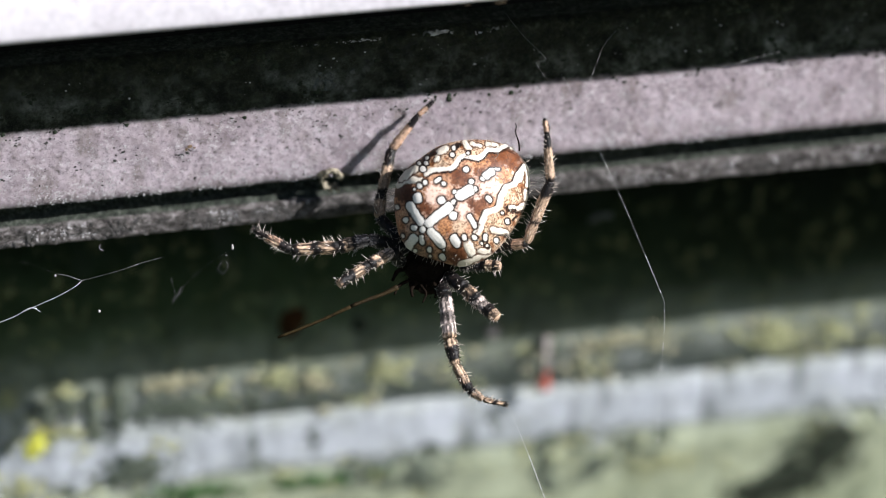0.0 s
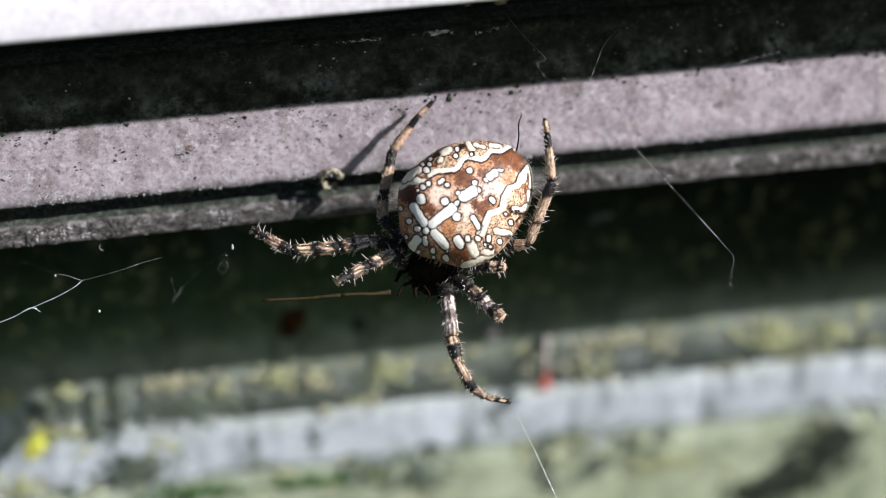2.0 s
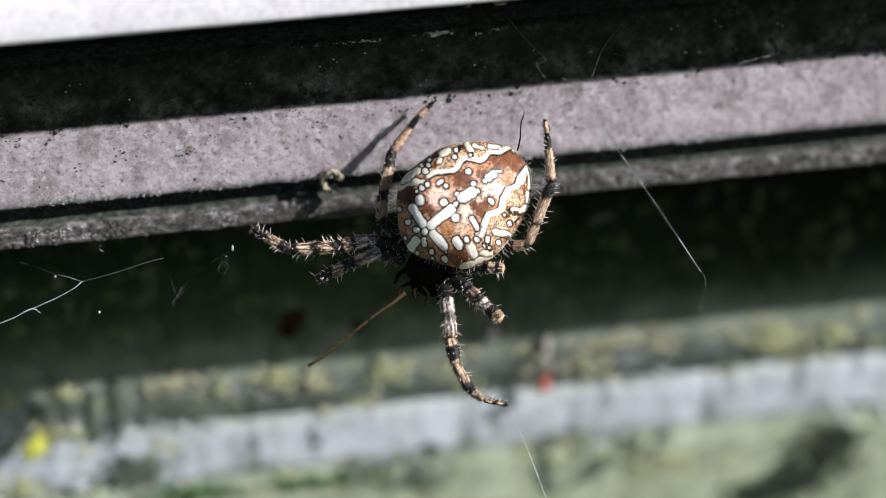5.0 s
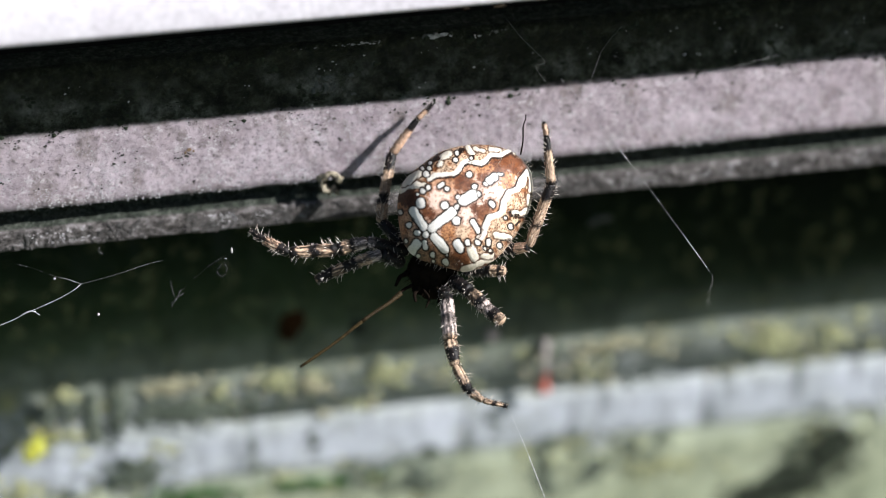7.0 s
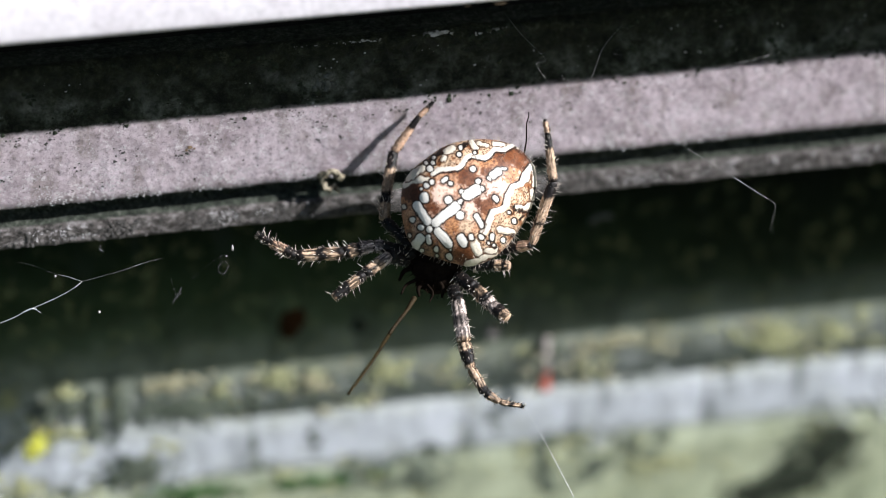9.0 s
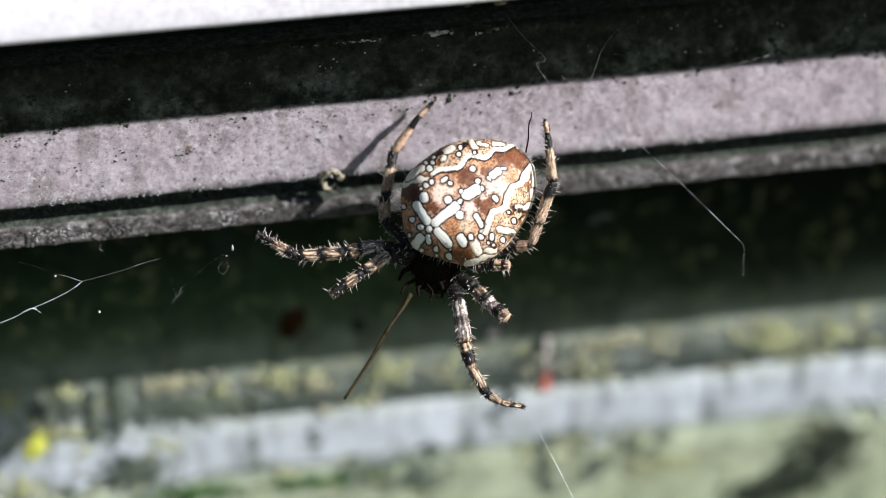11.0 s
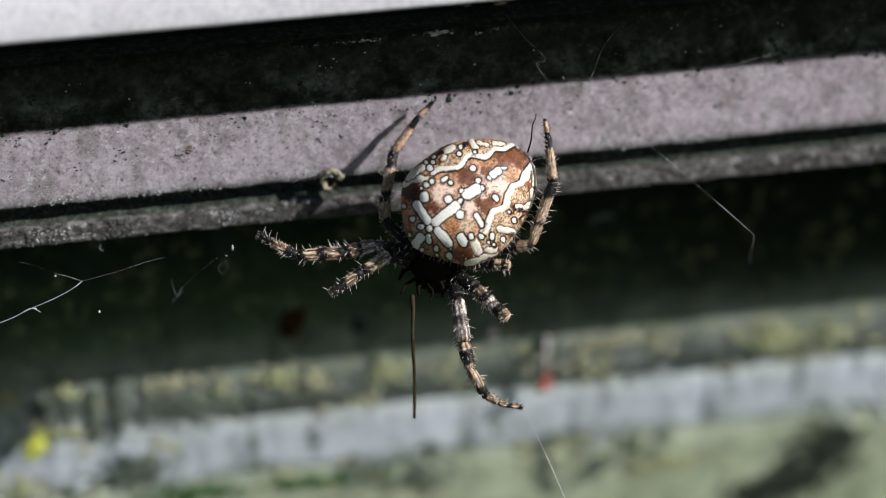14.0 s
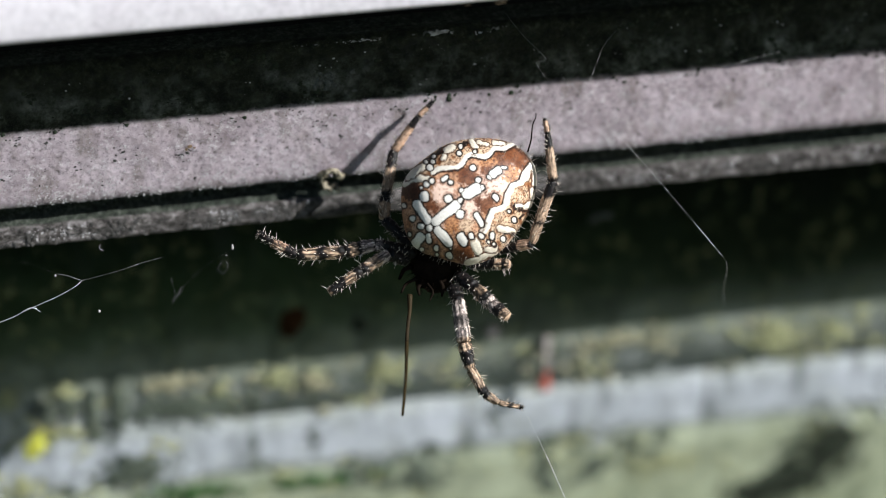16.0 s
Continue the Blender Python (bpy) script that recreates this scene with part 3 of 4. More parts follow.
ZIG_LOW = [(2.87, 1.35), (3.25, 1.76), (3.49, 2.49), (3.8, 3.23), (4.76, 3.51), (4.96, 3.81), (5.1, 4.6), (5.55, 5.41), (6.37, 5.8), (6.63, 6.49), (7.24, 7.34)]
# pale spots: from, to, half-width
CROSS = [((-2.87, 3.75), (-1.98, 2.44), 0.43), ((-1.24, 2.29), (0.54, 3.75), 0.45), ((-1.81, 1.69), (-1.81, 1.69), 0.34), ((-2.53, 1.89), (-2.53, 1.88), 0.34), ((-2.66, 0.9), (-3.09, 0.18), 0.46),
         ((-1.86, 1.07), (-1.82, 0.59), 0.26), ((-1.04, 1.47), (-0.08, 0.4), 0.43)]
MIDLINE = [((-2.24, 4.55), (-2.2, 4.43), 0.46), ((-0.14, 4.29), (-0.13, 4.28), 0.38), ((0.9, 4.12), (0.92, 4.11), 0.31), ((1.53, 4.71), (2.31, 5.15), 0.53), ((1.05, 5.01), (1.05, 5.0), 0.22),
           ((2.48, 5.92), (2.53, 5.89), 0.29), ((2.85, 5.32), (2.87, 5.22), 0.26), ((3.45, 6.18), (3.47, 6.18), 0.22), ((3.8, 6.49), (4.24, 6.76), 0.39), ((4.62, 7.04), (4.89, 7.0), 0.17),
           ((1.96, 7.0), (1.98, 6.98), 0.26), ((0.93, 2.92), (0.95, 2.85), 0.39)]
FORE = [((-1.55, 5.9), (-1.53, 5.77), 0.26), ((-2.06, 5.58), (-2.03, 5.53), 0.27), ((-2.54, 5.24), (-2.53, 5.22), 0.15), ((-0.59, 5.97), (-0.32, 6.14), 0.21), ((0.08, 5.75), (0.11, 5.73), 0.26),
        ((-3.3, 2.58), (-3.28, 2.55), 0.26), ((-3.52, 1.24), (-3.5, 1.14), 0.24), ((-4.07, 3.75), (-4.02, 3.61), 0.24), ((-2.49, -0.16), (-2.48, -0.18), 0.19), ((-2.84, 3.09), (-2.82, 3.06), 0.15)]
HIND = [((2.36, 2.82), (2.82, 2.03), 0.27), ((3.99, 4.5), (4.07, 4.36), 0.29), ((0.99, 0.9), (1.23, 0.49), 0.43), ((1.88, 1.07), (1.88, 0.92), 0.27), ((2.73, 1.07), (2.8, 0.97), 0.24),
        ((3.76, 1.11), (3.76, 0.9), 0.27), ((4.71, 0.81), (4.76, 0.69), 0.26), ((3.42, 0.49), (3.44, 0.47), 0.17), ((-1.21, -0.08), (-1.19, -0.09), 0.26), ((0.08, -0.08), (0.08, -0.09), 0.15),
        ((-0.08, -0.68), (0.04, -0.81), 0.29), ((-1.16, -0.61), (-1.14, -0.61), 0.15)]
FLANK = [((-1.41, 8.01), (-1.4, 8.0), 0.24), ((-2.12, 7.58), (-2.1, 7.55), 0.24), ((-1.5, 7.57), (-1.48, 7.55), 0.21), ((-1.81, 7.04), (-1.76, 7.0), 0.31), ((0.93, 8.92), (0.95, 8.9), 0.24),
         ((0.81, 8.32), (0.85, 8.3), 0.24), ((2.22, 8.44), (2.24, 8.44), 0.22), ((5.65, 2.44), (5.68, 2.34), 0.24), ((5.17, 3.23), (5.19, 3.21), 0.22), ((3.88, 0.32), (3.9, 0.3), 0.19)]
SPOTS = CROSS + MIDLINE + FORE + HIND + FLANK
PALE_SHOULDERS = [([(-3.95, 5.7), (-3.44, 6.01), (-2.66, 6.08), (-1.86, 5.87)], 0.34),
                  ([(-3.61, 6.26), (-2.92, 6.78), (-2.32, 7.12)], 0.34),
                  ([(2.17, 0.49), (2.43, -0.16), (2.77, -0.68)], 0.41),
                  ([(1.5, -1.45), (2.73, -0.93), (3.93, -0.37)], 0.29),
                  ([(3.25, -0.16), (3.93, -0.08)], 0.24),
                  ([(4.48, 1.67), (4.96, 1.55), (5.51, 1.45)], 0.31),
                  ([(6.03, 3.61), (6.68, 3.61), (7.19, 3.87)], 0.27),
                  ([(7.36, 7.29), (7.57, 6.52), (7.57, 5.58)], 0.26),
                  ([(6.93, 6.95), (6.76, 6.18)], 0.24),
                  ([(-0.44, 8.1), (-0.61, 7.81)], 0.24),
                  ([(-0.32, 8.58), (0.25, 8.89)], 0.29),
                  ([(1.91, 9.44), (2.22, 8.96)], 0.27),
                  ([(2.56, 9.35), (3.25, 9.13)], 0.21),
                  ([(3.93, 9.3), (4.79, 9.23)], 0.21),
                  ([(5.73, 9.18), (6.08, 9.06)], 0.17),
                  ([(7.36, 5.15), (7.33, 4.38)], 0.21)]
BROWN_SPOTS = [((-3.52, 5.12), 0.82, DEEP), ((-2.92, 4.77), 0.45, DEEP), ((1.12, -0.54), 0.82, BROWN), ((1.45, 6.26), 0.79, BROWN), ((-1.58, 3.78), 0.58, BROWN),
               ((3.04, 3.95), 0.79, BROWN), ((0.25, 1.98), 0.69, TAN), ((4.62, 7.81), 0.89, BROWN), ((3.25, 7.46), 0.58, TAN), ((5.73, 7.98), 0.75, BROWN),
               ((6.33, 7.46), 0.58, BROWN), ((-0.69, 4.89), 0.86, PINK), ((4.28, 5.66), 0.96, PINK), ((5.48, 6.52), 0.58, TAN), ((2.73, 5.15), 0.69, PINK),
               ((1.71, 3.09), 0.75, PINK), ((3.25, 6.78), 0.45, BROWN), ((1.45, 2.07), 0.58, CREAM)]
BLACK_SPOTS = [((-1.0, 8.2), (-0.76, 8.72), 0.21), ((1.19, 9.06), (1.57, 9.23), 0.19), ((-1.72, 7.94), (-1.86, 7.81), 0.12), ((6.2, 3.33), (6.99, 3.23), 0.14), ((7.47, 5.32), (7.47, 4.98), 0.1),
               ((4.76, 1.29), (5.51, 1.17), 0.1), ((-0.35, 9.13), (-0.14, 9.26), 0.1), ((-4.29, 3.95), (-4.22, 3.44), 0.14), ((5.65, 3.61), (5.85, 3.4), 0.12), ((6.25, 2.58), (6.51, 2.92), 0.1)]


def abdomen():
    """The swollen back part, its pattern in its own skin."""
    nt = 640
    th = np.linspace(0, 2 * np.pi, nt, endpoint=False)
    r = np.interp(np.degrees(th), (*ROUND_AT, 360), (*ROUND, ROUND[0]))
    for _ in range(120):
        r = (np.roll(r, 1) + r + np.roll(r, -1)) / 3
    ph = np.concatenate([np.linspace(0.004, np.pi / 2, 270), np.linspace(np.pi / 2 + 0.02, np.pi - 0.004, 50)])
    nf = len(ph)
    x = (r[None] * np.sin(ph)[:, None] * np.cos(th)[None]).ravel()
    y = (r[None] * np.sin(ph)[:, None] * np.sin(th)[None]).ravel()
    # flat-topped in front, round behind
    dome = np.where(ph < np.pi / 2, 4.3 * np.sqrt(np.maximum(0, 1 - np.sin(ph) ** 3.0)), 4.4 * np.cos(ph))
    z = (dome[:, None] * np.ones(nt)[None]).ravel()
    X, Y = x + MIDDLE[0], y + MIDDLE[1]
    dim = cloudy(X, Y, 1.1, 3.0)
    dust = cloudy(X, Y, 4.0, 8.0)
    X, Y = X + 0.03 * dust + 0.04 * dim, Y + 0.04 * cloudy(X, Y, 1.7, 14.0)
    col = np.ones((len(x), 3)) * np.array(CREAM)

    def lay(c, w):
        w = np.clip(w, 0, 1)[:, None]
        col[:] = col * (1 - w) + np.array(c) * w

    # the flanks: cream with tan and rusty clouds
    blotch = cloudy(X, Y, 1.5, 21.0)
    lay(TAN, blotch * 2.2 - 0.1)
    lay(BROWN, np.clip((blotch - 0.28) * 3, 0, 0.7))
    # the leaf-shaped field between the two zigzag lines, and the front of the back
    leaf = np.zeros(len(x), bool)
    ring = ZIG_HIGH + [(6.9, 8.6), (7.75, 7.3)] + ZIG_LOW[::-1] + [(2.2, 1.4), (2.35, 0.5), (2.1, -1.9), (-0.2, -2.4), (-4.8, -1.0), (-5.2, 5.2), (-4.0, 5.6), (-1.9, 5.75)]
    for (ax, ay), (bx, by) in zip(ring, ring[1:] + ring[:1]):
        cross = ((ay > Y) != (by > Y)) & (X < (bx - ax) * (Y - ay) / (by - ay + 1e-9) + ax)
        leaf ^= cross
    lay((0.54, 0.31, 0.19), leaf * 1.0)
    lay(TAN, leaf * np.clip(0.05 + 1.6 * cloudy(X, Y, 0.8, 51.0) + 0.6 * dust, 0, 0.75))
    axis = away(X, Y, (-1.95, 1.65), (7.3, 8.3))
    lay(PINK, leaf * np.clip(1.15 - axis / 1.6 + 0.7 * dust, 0, 0.8))
    for c, s, tone in BROWN_SPOTS:
        d = np.hypot(X - c[0], Y - c[1]) + 0.3 * dim + 0.12 * dust
        lay(tone, leaf * np.clip((1.15 * s - d - 0.25 * dust) / 0.22 + 0.5, 0, 0.93))
    lay(DEEP, leaf * np.clip((dust - 0.35) * 2.0, 0, 0.55))
    # the neck end: dark stipple, with the shade of its turning away painted in
    lay((0.05, 0.028, 0.018), np.clip(1.1 - np.hypot(X + 3.3, Y + 1.0) / 3.2 + 0.5 * dust, 0, 0.85))
    lay(DEEP, np.clip(0.5 - off_line(X, Y, ZIG_HIGH + ZIG_LOW[::-1]) / 0.7 + 0.5 * dust, 0, 0.5) * leaf)
    lift = np.zeros(len(x))
    for line, w in PALE_SHOULDERS:
        d = off_line(X, Y, line) + 0.14 * dim + 0.06 * dust
        lay((0.06, 0.026, 0.012), np.clip((w + 0.15 - d) / 0.06, 0, 0.8))
        lay((0.69, 0.63, 0.52), (w - d) / 0.09 + 0.5)
        lift = np.maximum(lift, np.clip((w - d) / 0.2, 0, 1) * 0.05)
    for a, b, w in BLACK_SPOTS:
        lay(BLACK, (w - away(X, Y, a, b) - 0.2 * dust - 0.15 * dim) / 0.08 + 0.5)
    for line, side, wide in ((ZIG_HIGH, -1, 0.21), (ZIG_LOW, 1, 0.26)):
        inner = [(p[0] + 0.09, p[1] - 0.21) for p in line] if side < 0 else [(p[0] - 0.24, p[1] + 0.1) for p in line]
        d = off_line(X, Y, inner) + 0.03 * dust
        lay((0.012, 0.007, 0.005), (0.16 - d) / 0.05 + 0.4)
        d = off_line(X, Y, line) + 0.07 * dim + 0.04 * dust
        lay((0.66, 0.62, 0.54), (wide - d) / 0.06 + 0.5)
        lift = np.maximum(lift, np.clip((0.26 - d) / 0.15, 0, 1) * 0.05)
    near = np.full(len(x), 9.0)
    second = near.copy()
    for a, b, w in SPOTS:
        d = away(X, Y, a, b) - w + 0.03 + 0.12 * dim + 0.03 * dust
        second = np.minimum(second, np.maximum(near, d))
        near = np.minimum(near, d)
    lay((0.09, 0.03, 0.012), np.clip(0.55 - near / 0.6 + 0.3 * dust, 0, 0.45) * leaf)
    lay((0.012, 0.007, 0.005), (0.135 - near) / 0.05)
    lay((0.66, 0.635, 0.58), (-near - 0.01) / 0.05)
    lay(BLACK, np.clip((0.09 - (second - near)) / 0.04, 0, 1) * (second < 0.12))
    lift = np.maximum(lift, np.clip(-near / 0.3, 0, 1) * 0.035)
    # cells of the flanks' skin show where no pale mark lies
    bare = np.clip((col.max(1) < 0.615) * (0.75 + 0.25 * ~leaf) * np.clip(near / 0.15, 0, 1), 0, 1)
    # the belly is dull brown
    lay((0.13, 0.08, 0.05), np.clip((0.0 - z) / 1.5, 0, 1))
    s = 1 + (lift + 0.02 * dim) / 5.5
    # a flat-topped dome with low shoulders
    z = z * (1 + 0.06 * np.cos(np.arctan2(y, x) - 2.5) * np.hypot(x, y) / 6) - 0.2 * x
    verts = np.stack([(x * s), (y * s), z * s], 1) * MM
    faces = []
    for i in range(nf - 1):
        for k in range(nt):
            j = (k + 1) % nt
            faces.append((i * nt + k, (i + 1) * nt + k, (i + 1) * nt + j, i * nt + j))
    faces.append(tuple(range(nt)))
    faces.append(tuple(range((nf - 1) * nt, nf * nt))[::-1])
    me = bpy.data.meshes.new("abdomen")
    me.from_pydata(verts.tolist(), [], faces)
    me.polygons.foreach_set("use_smooth", [True] * len(faces))
    layer = me.color_attributes.new("tint", "FLOAT_COLOR", "POINT")
    layer.data.foreach_set("color", np.concatenate([col, bare[:, None]], 1).ravel())
    me.materials.append(SKIN)
    ob = new("abdomen", me)
    ob.parent = spider
    ob.location = Vector((MIDDLE[0], MIDDLE[1], -1.0)) * MM
    tagged(ob, "bulbous brown abdomen with white cross and zigzag bands")
    # short pale hairs round the flanks
    rng, bm = random.Random(4), bmesh.new()
    for _ in range(420):
        a, q = rng.uniform(0, 2 * math.pi), rng.uniform(0.6, 2.0)
        rr = float(np.interp(math.degrees(a), (*ROUND_AT, 360), (*ROUND, ROUND[0])))
        d = Vector((math.sin(q) * math.cos(a), math.sin(q) * math.sin(a), math.cos(q)))
        root = Vector((d.x * rr, d.y * rr, d.z * 4.3)) * 0.98
        tip = root + (d + Vector((rng.uniform(-0.5, 0.5), rng.uniform(-0.5, 0.5), rng.uniform(-0.2, 0.5)))).normalized() * rng.uniform(0.35, 0.8)
        tube(bm, [root, (root + tip) / 2, tip], [0.022, 0.016, 0.004], 3)
    hairs = part("fine_hairs", bm, BRISTLE, ob, "short pale hairs")
    tagged(hairs, kind="stuff")
    return ob


D, T, O, G = (0.01, 0.006, 0.005), (0.42, 0.295, 0.2), (0.58, 0.38, 0.26), (0.45, 0.37, 0.33)


def leg(name, joints, radii, bands, names, seed, spines=9, label="", mottle=1.0):
    """A leg from its base outward. joints: millimetres; bands: for each stretch, pairs of (way along, tone)."""
    rng = random.Random(seed)
    base = Vector(joints[0])
    pts = [Vector(j) - base for j in joints]
    first, hair = None, bmesh.new()
    for i, (a, b) in enumerate(zip(pts, pts[1:])):
        bm = bmesh.new()
        layer = bm.verts.layers.float_color.new("tint")
        ra, rb, n = radii[i], radii[i + 1], 36
        line = [a.lerp(b, k / n) for k in range(n + 1)]
        size = []
        for k in range(n + 1):
            t = k / n
            swell = 0.93 + 0.08 * math.sin(math.pi * min(1, t * 1.1)) + 0.12 * t
            cap = min(1, 0.8 + 2.5 * t, 0.78 + 3.0 * (1 - t))
            size.append((ra + (rb - ra) * t) * swell * cap)
        stops = bands[i]

        def tint(t, ang, stops=stops, i=i):
            across, down = math.cos(ang), math.sin(ang)
            t = t + 0.07 * noise.noise(Vector((across * 1.5, down * 1.5, i + seed))) + 0.05 * noise.noise(Vector((across * 4, down * 4, t * 9 + seed)))
            c = np.array(stops[0][1])
            for (t0, c0), (t1, c1) in zip(stops, stops[1:]):
                w = min(1, max(0, (t - t1) / 0.06 + 0.5))
                c = c * (1 - w) + np.array(c1) * w
            lines = noise.noise(Vector((math.cos(ang) * 6.5, math.sin(ang) * 6.5, t * 1.8 + i * 5 + seed)))
            c = c * (1 - 0.8 * mottle * min(1, max(0, (lines + 0.06) * 6)))
            streak = noise.noise(Vector((math.cos(ang) * 3.2, math.sin(ang) * 3.2, t * 2 + i * 7 + seed)))
            speck = noise.noise(Vector((math.cos(ang) * 5, math.sin(ang) * 5, t * 20 + i * 3 + seed)))
            f = max(0.06, 0.95 + mottle * (1.2 * streak + 1.5 * speck))
            return tuple(np.clip(c * f, 0.006, 0.85))

        tube(bm, line, size, 30, tint, layer, 0.16)
        ob = part(name if first is None else names[i], bm, HIDE, spider if first is None else first)
        if first is None:
            first = ob
            ob.location = base * MM
            tagged(ob, label or "banded brown and black spiny leg")
        # bristles
        along = (b - a).normalized()
        length = (b - a).length
        side = along.orthogonal().normalized()
        other = along.cross(side)
        for k in range(int(3.4 * spines * max(1.0, length / 1.6))):
            t, ang = rng.uniform(0.05, 1.0), rng.uniform(0, 2 * math.pi)
            out = side * math.cos(ang) + other * math.sin(ang)
            rr = ra + (rb - ra) * t
            root = a.lerp(b, t) + out * rr * 0.85
            big = rng.random() < 0.2
            ln = rng.uniform(0.5, 0.85) if big else rng.uniform(0.18, 0.38)
            ln *= 0.5 + 0.5 * min(1, rr / 0.45)
            tip = root + (out + along * rng.uniform(0.2, 0.9)).normalized() * ln
            tube(hair, [root, (root + tip) / 2, tip], [0.035 if big else 0.018, 0.028 if big else 0.014, 0.006], 4)
    fuzz = bmesh.new()
    for a, b, ra, rb in zip(pts, pts[1:], radii, radii[1:]):
        along = (b - a).normalized()
        side = along.orthogonal().normalized()
        other = along.cross(side)
        for k in range(int(34 * (b - a).length)):
            t, ang = rng.random(), rng.uniform(0, 2 * math.pi)
            out = side * math.cos(ang) + other * math.sin(ang)
            root = a.lerp(b, t) + out * (ra + (rb - ra) * t) * 0.9
            tube(fuzz, [root, root + (out * 0.7 + along * rng.uniform(0.3, 1.2)).normalized() * rng.uniform(0.15, 0.4)], [0.02, 0.006], 3)
    tagged(part("fuzz", fuzz, DOWN, first, "short dark leg hairs"), kind="stuff")
    tagged(part("bristles", hair, BRISTLE, first, "pale stiff bristles"), kind="stuff")
    return first


belly = abdomen()


def cephalothorax():
    bm = bmesh.new()
    blob(bm, (0, 0, 0), (2.2, 2.3, 1.8), 0.25, 2.0, 28, 18)
    blob(bm, (-0.4, -1.5, 0.1), (1.5, 1.1, 1.0), 0.35, 4.0, 20, 12)
    ob = part("cephalothorax", bm, DOWN, spider, "dark brown hairy front body")
    ob.location = Vector((-1.1, -1.45, -3.4)) * MM
    rng, bm = random.Random(8), bmesh.new()
    for _ in range(260):
        d = Vector((rng.gauss(0, 1), rng.gauss(0, 1), rng.gauss(0.4, 1))).normalized()
        root = Vector((d.x * 2.2, d.y * 2.6 - 0.3, d.z * 1.8))
        tip = root + (d + Vector((rng.uniform(-0.6, 0.6), rng.uniform(-0.9, 0.2), 0))).normalized() * rng.uniform(0.3, 0.75)
        tube(bm, [root, tip], [0.025, 0.006], 3)
    tagged(part("hairs", bm, DOWN, ob, "dark body hairs"), kind="stuff")
    o = Vector((-1.1, -1.45, -3.4))
    for name, a, b, c, r in (("palp", (-2.95, -2.75, -2), (-3.9, -3.25, -1.4), (-4.3, -4.05, -1.2), 0.18), ("palp", (-2, -3.2, -1.6), (-1.5, -3.95, -1), (-1.8, -4.75, -0.6), 0.13),
                             ("jaw", (-2.4, -2.95, -2), (-2.8, -3.55, -1.6), (-2.7, -4.25, -1.4), 0.22), ("jaw", (-0.9, -2.95, -2), (-0.6, -3.55, -1.6), (-0.7, -4.35, -1.4), 0.2),
                             ("coxa", (-3.4, -1.65, -3), (-4.1, -2.05, -2.6), (-4.5, -2.85, -2.4), 0.28), ("coxa", (0.3, -2.25, -3), (1.2, -2.65, -2.6), (1.9, -3.25, -2.2), 0.4)):
        bm = bmesh.new()
        tube(bm, curve_through([Vector(a) - o, Vector(b) - o, Vector(c) - o], 5), [r * (1 - 0.05 * i) for i in range(11)], 8, rough=0.3)
        part(name, bm, DOWN, ob)
    return ob


head = cephalothorax()
JOINTS = ("coxa", "femur", "patella", "tibia", "metatarsus", "tarsus")
leg_ul = leg("leg", [(-3.4, 0.45, -2.6), (-5.7, 2.85, -2.7), (-5.5, 4.9, -3.4), (-4.6, 8.9, -4.5), (-2.25, 11.9, -3.8), (-0.85, 13.2, -3.7)],
             (0.5, 0.48, 0.48, 0.43, 0.25, 0.16), [((0, D), (1, D)), ((0, T), (0.55, T), (0.7, D)), ((0, D), (0.1, T), (0.6, D)), ((0, O), (0.68, D)), ((0, D), (0.1, O), (0.6, D))],
             JOINTS, 11, 9, mottle=0.45)
leg_ur = leg("leg", [(3.3, 0.05, -2.8), (5.45, 0.25, -1.5), (7.4, 0.55, -0.6), (9.5, 5.95, -0.2), (9.2, 10.15, 0), (9, 11.55, 0)],
             (0.5, 0.48, 0.44, 0.46, 0.27, 0.17), [((0, D), (1, D)), ((0, D), (0.4, O), (0.9, D)), ((0, T), (0.3, D), (0.38, T), (0.74, D)), ((0, D), (0.1, T), (0.72, D)), ((0, D), (0.15, O), (0.85, D))],
             JOINTS, 12, 9, mottle=0.5)
leg_left = leg("leg", [(-3, 0.05, -2.6), (-6.6, 0.85, -1.2), (-9.2, 0.2, -0.6), (-13.45, -0.1, -0.3), (-15.8, 1.1, -0.4), (-16.9, 1.95, -0.6)],
               (0.6, 0.58, 0.6, 0.5, 0.4, 0.22), [((0, D), (0.85, G)), ((0, G), (0.45, D), (0.6, T), (0.85, D)), ((0, D), (0.15, T), (0.4, D), (0.6, T), (0.85, D)), ((0, D), (0.45, O), (0.9, D)), ((0, D), (0.6, D))],
               JOINTS, 13, 13)
leg_left_low = leg("leg", [(-3.1, -1.05, -2.4), (-4.7, -0.4, -0.8), (-7.1, -1.85, -0.2), (-10, -3.8, 0.2)],
                   (0.55, 0.55, 0.52, 0.4), [((0, D), (1.2, G)), ((0, G), (0.35, T), (0.8, D)), ((0, D), (0.2, T), (0.5, D), (0.95, T))], JOINTS, 14, 14)
leg_low = leg("leg", [(-0.1, -3.35, -1.6), (0.2, -4.15, -0.4), (0.6, -7.95, 1.2), (1.1, -10.2, 1.6), (2.3, -12.4, 1.9), (3.55, -13.25, 2), (5.75, -13.75, 2)],
              (0.55, 0.6, 0.64, 0.42, 0.42, 0.26, 0.16), [((0, D), (1, D)), ((0, D), (0.08, G), (0.42, (0.12, 0.1, 0.09)), (0.62, G), (0.9, T)), ((0, T), (0.3, D), (0.85, T)), ((0, T), (0.6, T), (0.76, D)),
                                                     ((0, D), (0.3, T), (1, T)), ((0, T), (0.35, D), (0.55, T), (0.8, D))], JOINTS + ("claw_joint",), 15, 13)
